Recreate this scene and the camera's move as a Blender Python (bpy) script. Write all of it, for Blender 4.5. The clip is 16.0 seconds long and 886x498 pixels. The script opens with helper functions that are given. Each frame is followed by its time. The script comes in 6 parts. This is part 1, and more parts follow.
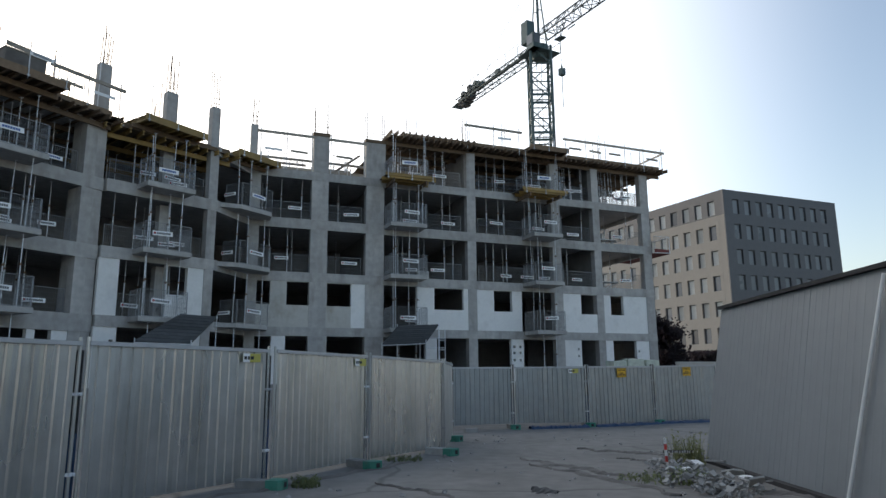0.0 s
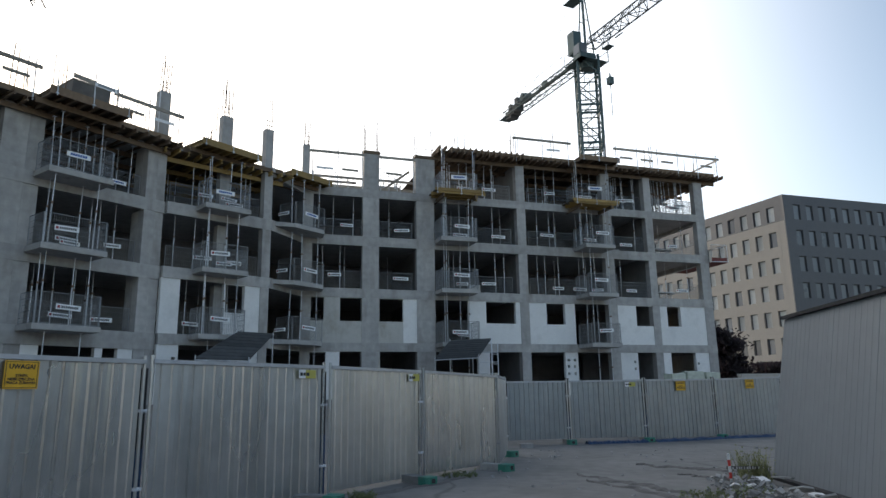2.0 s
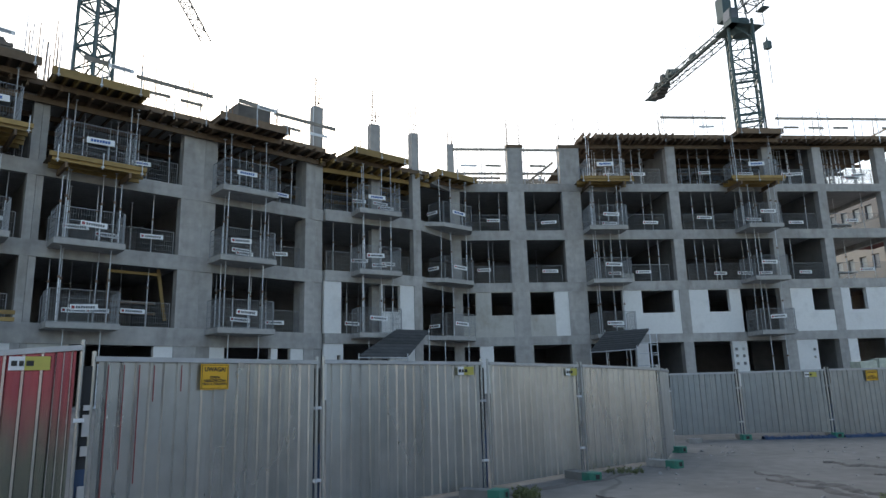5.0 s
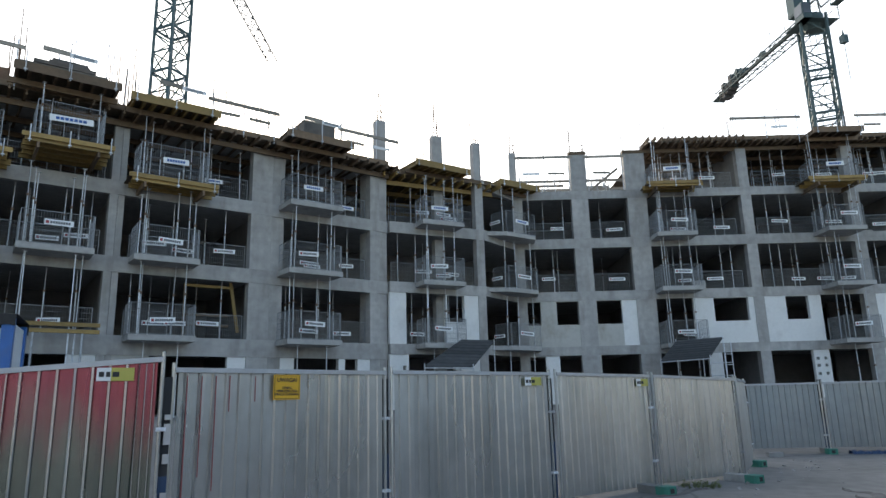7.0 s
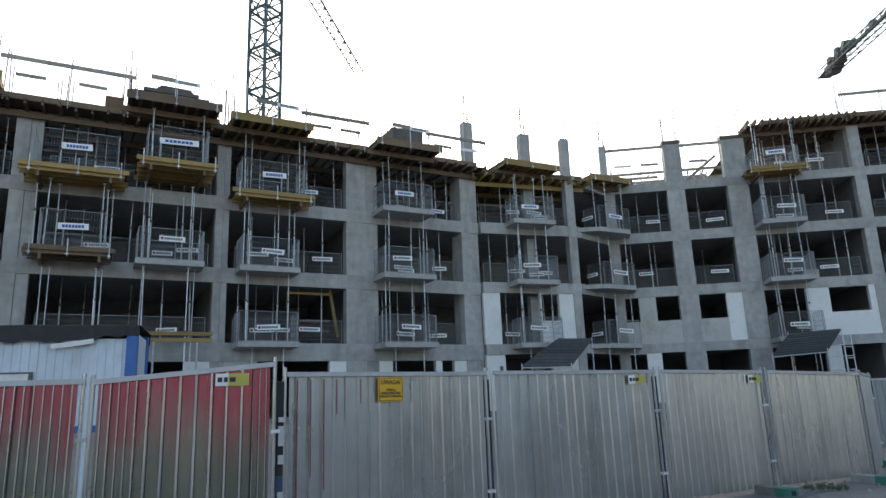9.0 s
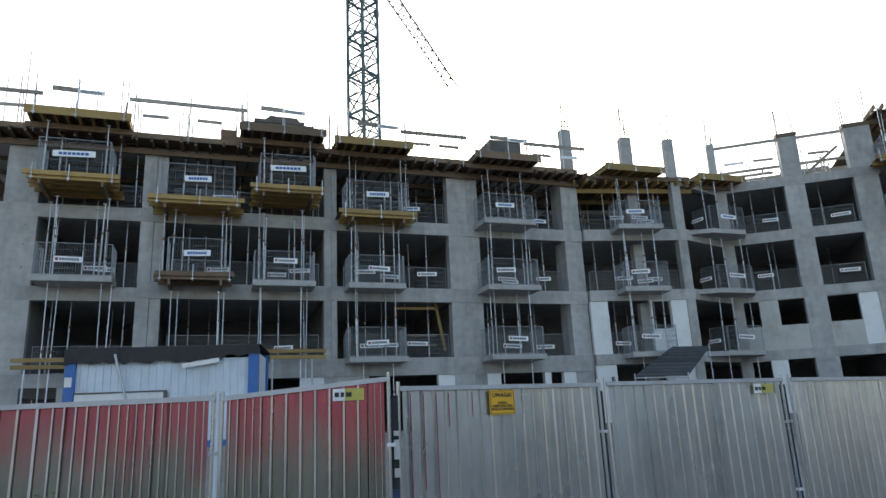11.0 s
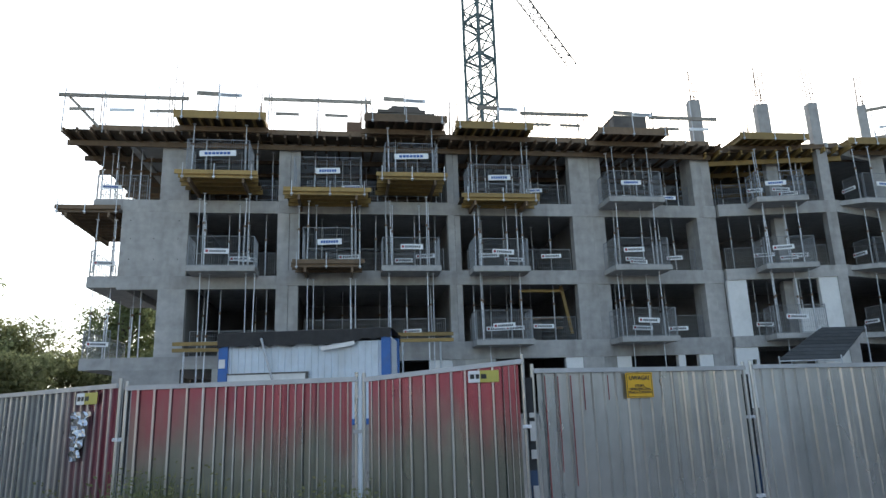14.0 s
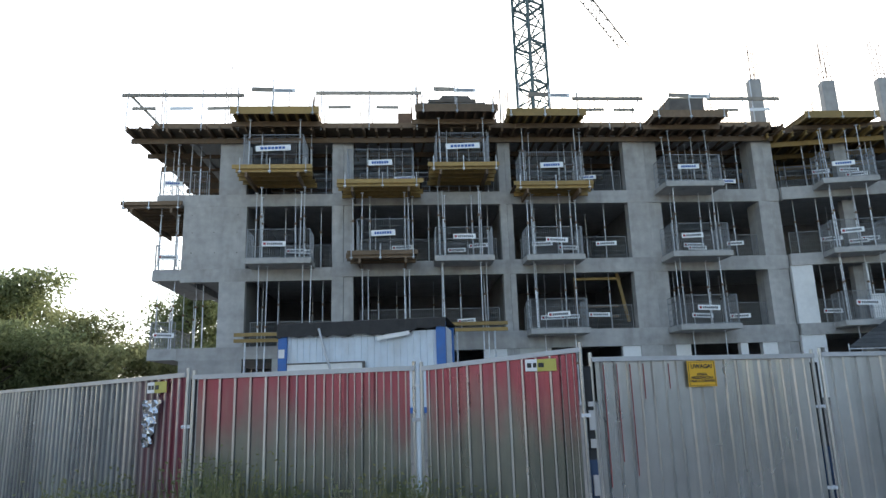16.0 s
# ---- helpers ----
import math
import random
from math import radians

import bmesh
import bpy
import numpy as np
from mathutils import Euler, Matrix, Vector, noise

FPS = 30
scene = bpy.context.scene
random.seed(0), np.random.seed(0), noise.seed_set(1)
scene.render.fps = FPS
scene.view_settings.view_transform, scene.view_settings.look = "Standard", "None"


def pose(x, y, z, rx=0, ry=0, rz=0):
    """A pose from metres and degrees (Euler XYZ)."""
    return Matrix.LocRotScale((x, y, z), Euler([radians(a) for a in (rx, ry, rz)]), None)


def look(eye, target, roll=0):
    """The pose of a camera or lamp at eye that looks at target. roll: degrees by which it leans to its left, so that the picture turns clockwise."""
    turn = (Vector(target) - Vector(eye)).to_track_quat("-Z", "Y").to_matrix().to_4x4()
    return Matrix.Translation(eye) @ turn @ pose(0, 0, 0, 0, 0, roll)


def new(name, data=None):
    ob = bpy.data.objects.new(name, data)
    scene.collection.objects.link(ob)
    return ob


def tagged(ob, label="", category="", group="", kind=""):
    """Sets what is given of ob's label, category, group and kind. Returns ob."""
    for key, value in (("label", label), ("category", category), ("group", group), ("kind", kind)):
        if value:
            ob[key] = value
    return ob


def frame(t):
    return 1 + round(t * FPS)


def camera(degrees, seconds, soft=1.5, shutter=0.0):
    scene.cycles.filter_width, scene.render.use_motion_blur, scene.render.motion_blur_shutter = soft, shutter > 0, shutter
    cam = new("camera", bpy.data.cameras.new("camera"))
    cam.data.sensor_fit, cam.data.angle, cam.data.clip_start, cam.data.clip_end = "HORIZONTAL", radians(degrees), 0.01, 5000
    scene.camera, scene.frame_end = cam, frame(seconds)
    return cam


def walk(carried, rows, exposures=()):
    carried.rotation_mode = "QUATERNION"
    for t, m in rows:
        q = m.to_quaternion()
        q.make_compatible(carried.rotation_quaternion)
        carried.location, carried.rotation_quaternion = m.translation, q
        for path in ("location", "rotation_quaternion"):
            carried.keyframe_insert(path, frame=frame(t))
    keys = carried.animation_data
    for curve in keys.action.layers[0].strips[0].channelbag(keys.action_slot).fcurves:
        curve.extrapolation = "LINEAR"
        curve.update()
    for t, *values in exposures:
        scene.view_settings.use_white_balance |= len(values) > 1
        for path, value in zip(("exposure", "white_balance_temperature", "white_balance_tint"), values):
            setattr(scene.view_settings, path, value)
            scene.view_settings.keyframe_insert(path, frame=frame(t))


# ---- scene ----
cam = camera(66.99, 16.0, soft=1.45)
PATH = [
    (0.0, pose(-0.000, -0.000, 1.509, 100.830, 0.495, -0.000)),
    (0.5, pose(-0.007, -0.004, 1.514, 101.592, 0.545, 0.209)),
    (1.0, pose(-0.004, 0.000, 1.516, 101.809, 0.650, 1.461)),
    (1.5, pose(-0.001, -0.005, 1.515, 102.111, 0.724, 2.932)),
    (2.0, pose(0.005, -0.013, 1.517, 102.067, 0.875, 4.501)),
    (2.5, pose(0.001, -0.006, 1.530, 102.339, 1.086, 6.080)),
    (3.0, pose(-0.007, -0.006, 1.525, 102.714, 1.335, 8.086)),
    (3.5, pose(-0.001, -0.031, 1.525, 102.579, 1.565, 10.398)),
    (4.0, pose(-0.007, -0.044, 1.538, 102.138, 1.675, 13.314)),
    (6.5, pose(-0.051, -0.032, 1.563, 102.162, 1.347, 21.370)),
    (7.0, pose(-0.051, -0.050, 1.562, 102.741, 1.381, 22.933)),
    (7.5, pose(-0.065, -0.050, 1.555, 102.640, 1.207, 24.325)),
    (8.0, pose(-0.074, -0.068, 1.562, 102.562, 1.333, 26.010)),
    (8.5, pose(-0.076, -0.079, 1.569, 102.703, 1.853, 28.233)),
    (9.0, pose(-0.095, -0.088, 1.562, 103.038, 2.094, 31.037)),
    (11.5, pose(-0.137, -0.117, 1.565, 104.504, 2.197, 42.065)),
    (12.0, pose(-0.150, -0.138, 1.561, 104.351, 1.618, 43.957)),
    (12.5, pose(-0.150, -0.148, 1.558, 104.102, 1.293, 45.593)),
    (13.0, pose(-0.151, -0.175, 1.570, 103.847, 1.258, 47.303)),
    (13.5, pose(-0.169, -0.178, 1.574, 103.614, 1.418, 48.848)),
    (14.0, pose(-0.182, -0.190, 1.563, 103.397, 1.766, 50.557)),
    (14.5, pose(-0.189, -0.198, 1.565, 103.217, 1.914, 52.093)),
    (15.0, pose(-0.187, -0.212, 1.566, 103.058, 2.146, 53.486)),
    (15.5, pose(-0.192, -0.218, 1.568, 102.883, 1.922, 54.454)),
    (16.0, pose(-0.204, -0.211, 1.560, 102.646, 1.682, 55.113)),
]
EXPOSURES = [(0.0, 0.03), (4.0, 0.15), (6.4, 0.58), (7.5, 0.54), (9.0, 0.54), (11.4, 0.6), (12.5, 0.6), (16.0, 0.8)]
walk(cam, PATH, EXPOSURES)

# ---- light ----
world = bpy.data.worlds.new("sky")
scene.world = world
world.use_nodes = True
wn = world.node_tree
wn.nodes.clear()
w_out = wn.nodes.new("ShaderNodeOutputWorld")
w_bg = wn.nodes.new("ShaderNodeBackground")
w_sky = wn.nodes.new("ShaderNodeTexSky")
w_sky.sky_type = "NISHITA"
w_sky.sun_disc = False
SUN_EL, SUN_AZ = 16.0, -36.0          # the sun stands low behind the block, azimuth from +y towards +x
w_sky.sun_elevation, w_sky.sun_rotation = radians(SUN_EL), radians(SUN_AZ)
w_sky.air_density, w_sky.dust_density, w_sky.ozone_density = 1.0, 2.1, 1.0
w_haze = wn.nodes.new("ShaderNodeMix")
w_haze.data_type = "RGBA"
# thin haze, thicker towards the sun
w_co = wn.nodes.new("ShaderNodeTexCoord")
w_dot = wn.nodes.new("ShaderNodeVectorMath")
w_dot.operation = "DOT_PRODUCT"
w_dot.inputs[1].default_value = (math.sin(radians(SUN_AZ)) * math.cos(radians(SUN_EL)), math.cos(radians(SUN_AZ)) * math.cos(radians(SUN_EL)), math.sin(radians(SUN_EL)))
w_fac = wn.nodes.new("ShaderNodeMapRange")
w_fac.interpolation_type = "SMOOTHSTEP"
w_fac.inputs[1].default_value, w_fac.inputs[2].default_value = 0.38, 0.84
w_fac.inputs[3].default_value, w_fac.inputs[4].default_value = 0.04, 0.7
wn.links.new(w_co.outputs["Generated"], w_dot.inputs[0])
wn.links.new(w_dot.outputs["Value"], w_fac.inputs[0])
wn.links.new(w_fac.outputs[0], w_haze.inputs[0])
w_haze.inputs[7].default_value = (8.6, 8.8, 9.0, 1)
wn.links.new(w_sky.outputs[0], w_haze.inputs[6])
wn.links.new(w_haze.outputs[2], w_bg.inputs[0])
w_bg.inputs[1].default_value = 0.222
wn.links.new(w_bg.outputs[0], w_out.inputs[0])
sun_data = bpy.data.lights.new("sun", "SUN")
sun_data.energy, sun_data.angle, sun_data.color = 1.6, radians(0.6), (1.0, 0.88, 0.72)
sun = new("sun", sun_data)
sa, se = radians(SUN_AZ), radians(SUN_EL)
sun.matrix_world = look((0, 0, 60), (-math.sin(sa) * math.cos(se), -math.cos(sa) * math.cos(se), 60 - math.sin(se)))

# ---- materials ----


def mat(name, base, rough=0.8, metal=0.0, var=0.18, grain=6.0, stain=0.0, stain_col=(0.1, 0.09, 0.08), bump=0.15, big=0.5, streak=1.0, piece=0.0, pour=0.0):
    """A surface with fine grain, broad blotches, stains with soft borders and a little relief. streak > 1 draws the blotches out downwards."""
    m = bpy.data.materials.new(name)
    m.use_nodes = True
    nt = m.node_tree
    b = nt.nodes["Principled BSDF"]
    b.inputs["Roughness"].default_value, b.inputs["Metallic"].default_value = rough, metal
    tc = nt.nodes.new("ShaderNodeTexCoord")
    mp = nt.nodes.new("ShaderNodeMapping")
    mp.inputs["Scale"].default_value = (1, 1, 1 / streak)
    nt.links.new(tc.outputs["Object"], mp.inputs[0])
    oi = nt.nodes.new("ShaderNodeObjectInfo")

    def tex(scale, detail, src):
        n = nt.nodes.new("ShaderNodeTexNoise")
        n.inputs["Scale"].default_value, n.inputs["Detail"].default_value = scale, detail
        n.noise_dimensions = "4D"
        nt.links.new(src, n.inputs["Vector"])
        mu = nt.nodes.new("ShaderNodeMath")
        mu.operation = "MULTIPLY"
        mu.inputs[1].default_value = 37.0
        nt.links.new(oi.outputs["Random"], mu.inputs[0])
        nt.links.new(mu.outputs[0], n.inputs["W"])
        return n
    fine, broad = tex(grain, 8, tc.outputs["Object"]), tex(big, 4, mp.outputs[0])
    add = nt.nodes.new("ShaderNodeMath")
    add.operation = "ADD"
    nt.links.new(fine.outputs[0], add.inputs[0])
    nt.links.new(broad.outputs[0], add.inputs[1])
    ramp = nt.nodes.new("ShaderNodeMapRange")
    ramp.inputs[1].default_value, ramp.inputs[2].default_value = 0.6, 1.4
    ramp.inputs[3].default_value, ramp.inputs[4].default_value = 1 - var, 1 + var
    nt.links.new(add.outputs[0], ramp.inputs[0])
    last = ramp.outputs[0]
    if piece:
        pr = nt.nodes.new("ShaderNodeMapRange")
        pr.inputs[3].default_value, pr.inputs[4].default_value = 1 - piece, 1 + piece
        nt.links.new(oi.outputs["Random"], pr.inputs[0])
        pm = nt.nodes.new("ShaderNodeMath")
        pm.operation = "MULTIPLY"
        nt.links.new(last, pm.inputs[0])
        nt.links.new(pr.outputs[0], pm.inputs[1])
        last = pm.outputs[0]
    if pour:
        # level bands left by the casting lifts
        mp2 = nt.nodes.new("ShaderNodeMapping")
        mp2.inputs["Scale"].default_value = (0.25, 0.25, 2.6)
        nt.links.new(tc.outputs["Object"], mp2.inputs[0])
        band = tex(1.0, 3, mp2.outputs[0])
        mp3 = nt.nodes.new("ShaderNodeMapping")
        mp3.inputs["Scale"].default_value = (3.2, 3.2, 0.16)
        nt.links.new(tc.outputs["Object"], mp3.inputs[0])
        drip = tex(1.0, 4, mp3.outputs[0])
        for nd in (band, drip):
            br = nt.nodes.new("ShaderNodeMapRange")
            br.inputs[1].default_value, br.inputs[2].default_value = 0.3, 0.7
            br.inputs[3].default_value, br.inputs[4].default_value = 1 - pour, 1 + pour
            nt.links.new(nd.outputs[0], br.inputs[0])
            bm_ = nt.nodes.new("ShaderNodeMath")
            bm_.operation = "MULTIPLY"
            nt.links.new(last, bm_.inputs[0])
            nt.links.new(br.outputs[0], bm_.inputs[1])
            last = bm_.outputs[0]
    mul = nt.nodes.new("ShaderNodeMix")
    mul.data_type, mul.blend_type = "RGBA", "MULTIPLY"
    mul.inputs[0].default_value = 1
    mul.inputs[6].default_value = (*base, 1)
    nt.links.new(last, mul.inputs[7])
    col = mul.outputs[2]
    if stain:
        s = tex(big * 2.3, 6, mp.outputs[0])
        sr = nt.nodes.new("ShaderNodeMapRange")
        sr.inputs[1].default_value, sr.inputs[2].default_value = 0.52, 0.72
        sr.inputs[4].default_value = stain
        nt.links.new(s.outputs[0], sr.inputs[0])
        mx = nt.nodes.new("ShaderNodeMix")
        mx.data_type = "RGBA"
        nt.links.new(sr.outputs[0], mx.inputs[0])
        nt.links.new(col, mx.inputs[6])
        mx.inputs[7].default_value = (*stain_col, 1)
        col = mx.outputs[2]
    nt.links.new(col, b.inputs["Base Color"])
    if bump:
        bp = nt.nodes.new("ShaderNodeBump")
        bp.inputs["Strength"].default_value, bp.inputs["Distance"].default_value = bump, 0.02
        nt.links.new(fine.outputs[0], bp.inputs["Height"])
        nt.links.new(bp.outputs[0], b.inputs["Normal"])
    rr = nt.nodes.new("ShaderNodeMapRange")
    rr.inputs[3].default_value, rr.inputs[4].default_value = max(0.05, rough - 0.12), min(1, rough + 0.12)
    nt.links.new(broad.outputs[0], rr.inputs[0])
    nt.links.new(rr.outputs[0], b.inputs["Roughness"])
    return m


CONCRETE = mat("raw_concrete", (0.375, 0.363, 0.35), 0.85, var=0.24, grain=4, big=0.75, stain=0.6, stain_col=(0.2, 0.185, 0.165), streak=3.0, piece=0.07, pour=0.08)
SLABC = mat("slab_concrete", (0.375, 0.365, 0.355), 0.85, var=0.22, grain=5, big=0.9, stain=0.5, stain_col=(0.22, 0.21, 0.19))
# frame concrete again, its colour darkened to carry the shade of the rooms
DARKC = mat("shade_toned_concrete", (0.195, 0.19, 0.187), 0.9, var=0.2, grain=3, big=0.4, stain=0.3)
BLOCK = mat("white_block", (0.76, 0.755, 0.745), 0.9, var=0.06, grain=9, big=0.8, stain=0.25, stain_col=(0.42, 0.41, 0.39), piece=0.04)
GREYBLOCK = mat("grey_block", (0.47, 0.46, 0.43), 0.9, var=0.1, grain=7, big=0.9, stain=0.55, stain_col=(0.3, 0.25, 0.19), streak=1.6)
YELLOW = mat("yellow_beam", (0.3, 0.198, 0.065), 0.65, var=0.2, grain=9, big=1.2, stain=0.5, stain_col=(0.17, 0.11, 0.035), piece=0.25)
PLY = mat("plywood", (0.12, 0.09, 0.06), 0.75, var=0.25, grain=7, big=1.0, stain=0.5, stain_col=(0.09, 0.07, 0.05), piece=0.2)
BEAMBROWN = mat("weathered_beam", (0.155, 0.105, 0.065), 0.75, var=0.25, grain=8, big=1.1, stain=0.5, stain_col=(0.09, 0.06, 0.03), piece=0.25)
STEEL = mat("prop_steel", (0.58, 0.6, 0.63), 0.5, 0.1, var=0.2, grain=12, big=2.0, stain=0.45, stain_col=(0.2, 0.16, 0.13), piece=0.3)
WIRE = mat("guard_wire", (0.27, 0.28, 0.295), 0.55, 0.4, var=0.2, grain=12, bump=0)
REBAR = mat("rusty_bar", (0.2, 0.13, 0.09), 0.8, 0.3, var=0.3, grain=14, bump=0)
BOARD = mat("timber_plank", (0.3, 0.27, 0.23), 0.85, var=0.25, grain=9, big=2, stain=0.4, piece=0.25)
SIGNW = mat("banner_white", (0.78, 0.79, 0.8), 0.6, var=0.06, grain=5, bump=0)
SIGNB = mat("banner_blue", (0.03, 0.1, 0.34), 0.5, var=0.1, bump=0)
SIGNR = mat("banner_red", (0.33, 0.045, 0.055), 0.5, var=0.1, bump=0)
SIGNG = mat("banner_grey", (0.14, 0.145, 0.16), 0.5, var=0.1, bump=0)
SIGNK = mat("sign_black", (0.02, 0.02, 0.02), 0.5, var=0.1, bump=0)
PLATEY = mat("plate_yellow", (0.5, 0.45, 0.1), 0.6, var=0.1, grain=9, bump=0)
SIGNY = mat("sign_yellow", (0.72, 0.4, 0.02), 0.5, var=0.1, grain=10, big=3, stain=0.2, stain_col=(0.4, 0.25, 0.05), bump=0)
GALV = mat("galvanised_sheet", (0.52, 0.535, 0.535), 0.29, 0.82, var=0.14, grain=5, big=0.9, stain=0.4, stain_col=(0.25, 0.275, 0.27), streak=4, bump=0.06, piece=0.06)
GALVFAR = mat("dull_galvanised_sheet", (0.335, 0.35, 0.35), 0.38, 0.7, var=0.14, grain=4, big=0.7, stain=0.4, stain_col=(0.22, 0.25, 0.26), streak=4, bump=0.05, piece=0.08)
CANOPYM = mat("grey_canopy_plank", (0.055, 0.058, 0.06), 0.85, var=0.3, grain=4, big=1, piece=0.25)
WRAP = mat("wrapping_film", (0.5, 0.54, 0.46), 0.35, var=0.2, grain=5, big=2.5, stain=0.4, stain_col=(0.34, 0.36, 0.28))
GALVP = mat("galvanised_post", (0.44, 0.45, 0.47), 0.45, 0.6, var=0.15, grain=8, big=1.5, stain=0.3, stain_col=(0.3, 0.31, 0.33), bump=0.05)
GREENF = mat("green_foot", (0.05, 0.22, 0.16), 0.7, var=0.25, grain=9, big=2, stain=0.5, stain_col=(0.16, 0.15, 0.13))
BLUEP = mat("blue_paint", (0.03, 0.13, 0.4), 0.45, var=0.15, grain=5, big=1.5, stain=0.3, stain_col=(0.1, 0.13, 0.18))
CABINW = mat("cabin_white", (0.62, 0.68, 0.74), 0.5, var=0.1, grain=5, big=1.0, stain=0.4, stain_col=(0.4, 0.4, 0.38), streak=3)
TAR = mat("tar_felt", (0.04, 0.038, 0.038), 0.9, var=0.3, grain=6, bump=0.5)
CRANEP = mat("crane_paint", (0.07, 0.108, 0.112), 0.6, 0.2, var=0.25, grain=5, bump=0.05)
CRANEL = mat("crane_jib_paint", (0.17, 0.175, 0.175), 0.6, 0.2, var=0.2, grain=5, bump=0.05)
CRANED = mat("crane_ballast", (0.09, 0.09, 0.09), 0.8, var=0.25, grain=4)
SHEDM = mat("shed_sheet", (0.275, 0.29, 0.3), 0.6, 0.35, var=0.08, grain=4, big=0.6, stain=0.3, stain_col=(0.24, 0.25, 0.26), streak=3, bump=0.06)
OFFG = mat("grey_cladding", (0.105, 0.105, 0.112), 0.6, var=0.1, grain=2, big=0.1, bump=0.03)
OFFB = mat("beige_render", (0.31, 0.285, 0.255), 0.85, var=0.06, grain=2, big=0.1, bump=0.03)
GLASSW = mat("office_glass", (0.1, 0.11, 0.125), 0.15, 0.0, var=0.2, grain=0.5, big=0.2, bump=0, piece=0.5)
GLASSG = mat("pale_office_glass", (0.15, 0.16, 0.175), 0.3, 0.0, var=0.15, grain=0.5, big=0.2, bump=0, piece=0.2)
PALEPANE = mat("pale_pane", (0.42, 0.42, 0.4), 0.7, var=0.1, grain=2, bump=0, piece=0.25)
FRAMED = mat("window_frame", (0.05, 0.05, 0.055), 0.5, var=0.1, bump=0)
LEAF = mat("leaf", (0.205, 0.235, 0.115), 0.7, var=0.5, grain=3, big=0.5, bump=0)
LEAFL = mat("leaf_light", (0.27, 0.28, 0.14), 0.7, var=0.5, grain=3, big=0.5, bump=0)
LEAFD = mat("leaf_dark", (0.028, 0.02, 0.024), 0.7, var=0.5, grain=3, big=0.5, bump=0)


def leafy(m):
    """Leaves let part of the light through."""
    nt = m.node_tree
    b = nt.nodes["Principled BSDF"]
    tr = nt.nodes.new("ShaderNodeBsdfTranslucent")
    mx = nt.nodes.new("ShaderNodeMixShader")
    mx.inputs[0].default_value = 0.6
    nt.links.new(b.inputs["Base Color"].links[0].from_socket, tr.inputs["Color"])
    nt.links.new(b.outputs[0], mx.inputs[1])
    nt.links.new(tr.outputs[0], mx.inputs[2])
    nt.links.new(mx.outputs[0], nt.nodes["Material Output"].inputs[0])


for leaf_ in (LEAF, LEAFL, LEAFD):
    leafy(leaf_)
BARK = mat("bark", (0.1, 0.08, 0.06), 0.9, var=0.3, grain=8)
RUBBLE = mat("rubble_stone", (0.3, 0.295, 0.28), 0.9, var=0.25, grain=7, big=2, stain=0.3, piece=0.3)
TARP = mat("blue_tarp", (0.02, 0.05, 0.115), 0.5, var=0.25, grain=6, big=2)
GAPD = mat("gap_dark", (0.035, 0.037, 0.04), 0.95, var=0.25, grain=4, big=1)
GRIME = mat("grimy_board", (0.13, 0.12, 0.11), 0.85, var=0.3, grain=4, big=1, stain=0.4)
REDW = mat("red_enamel", (0.55, 0.05, 0.04), 0.5, var=0.1, bump=0)
WHITEP = mat("white_enamel", (0.75, 0.74, 0.72), 0.5, var=0.1, grain=8, stain=0.3, stain_col=(0.4, 0.38, 0.34), bump=0)


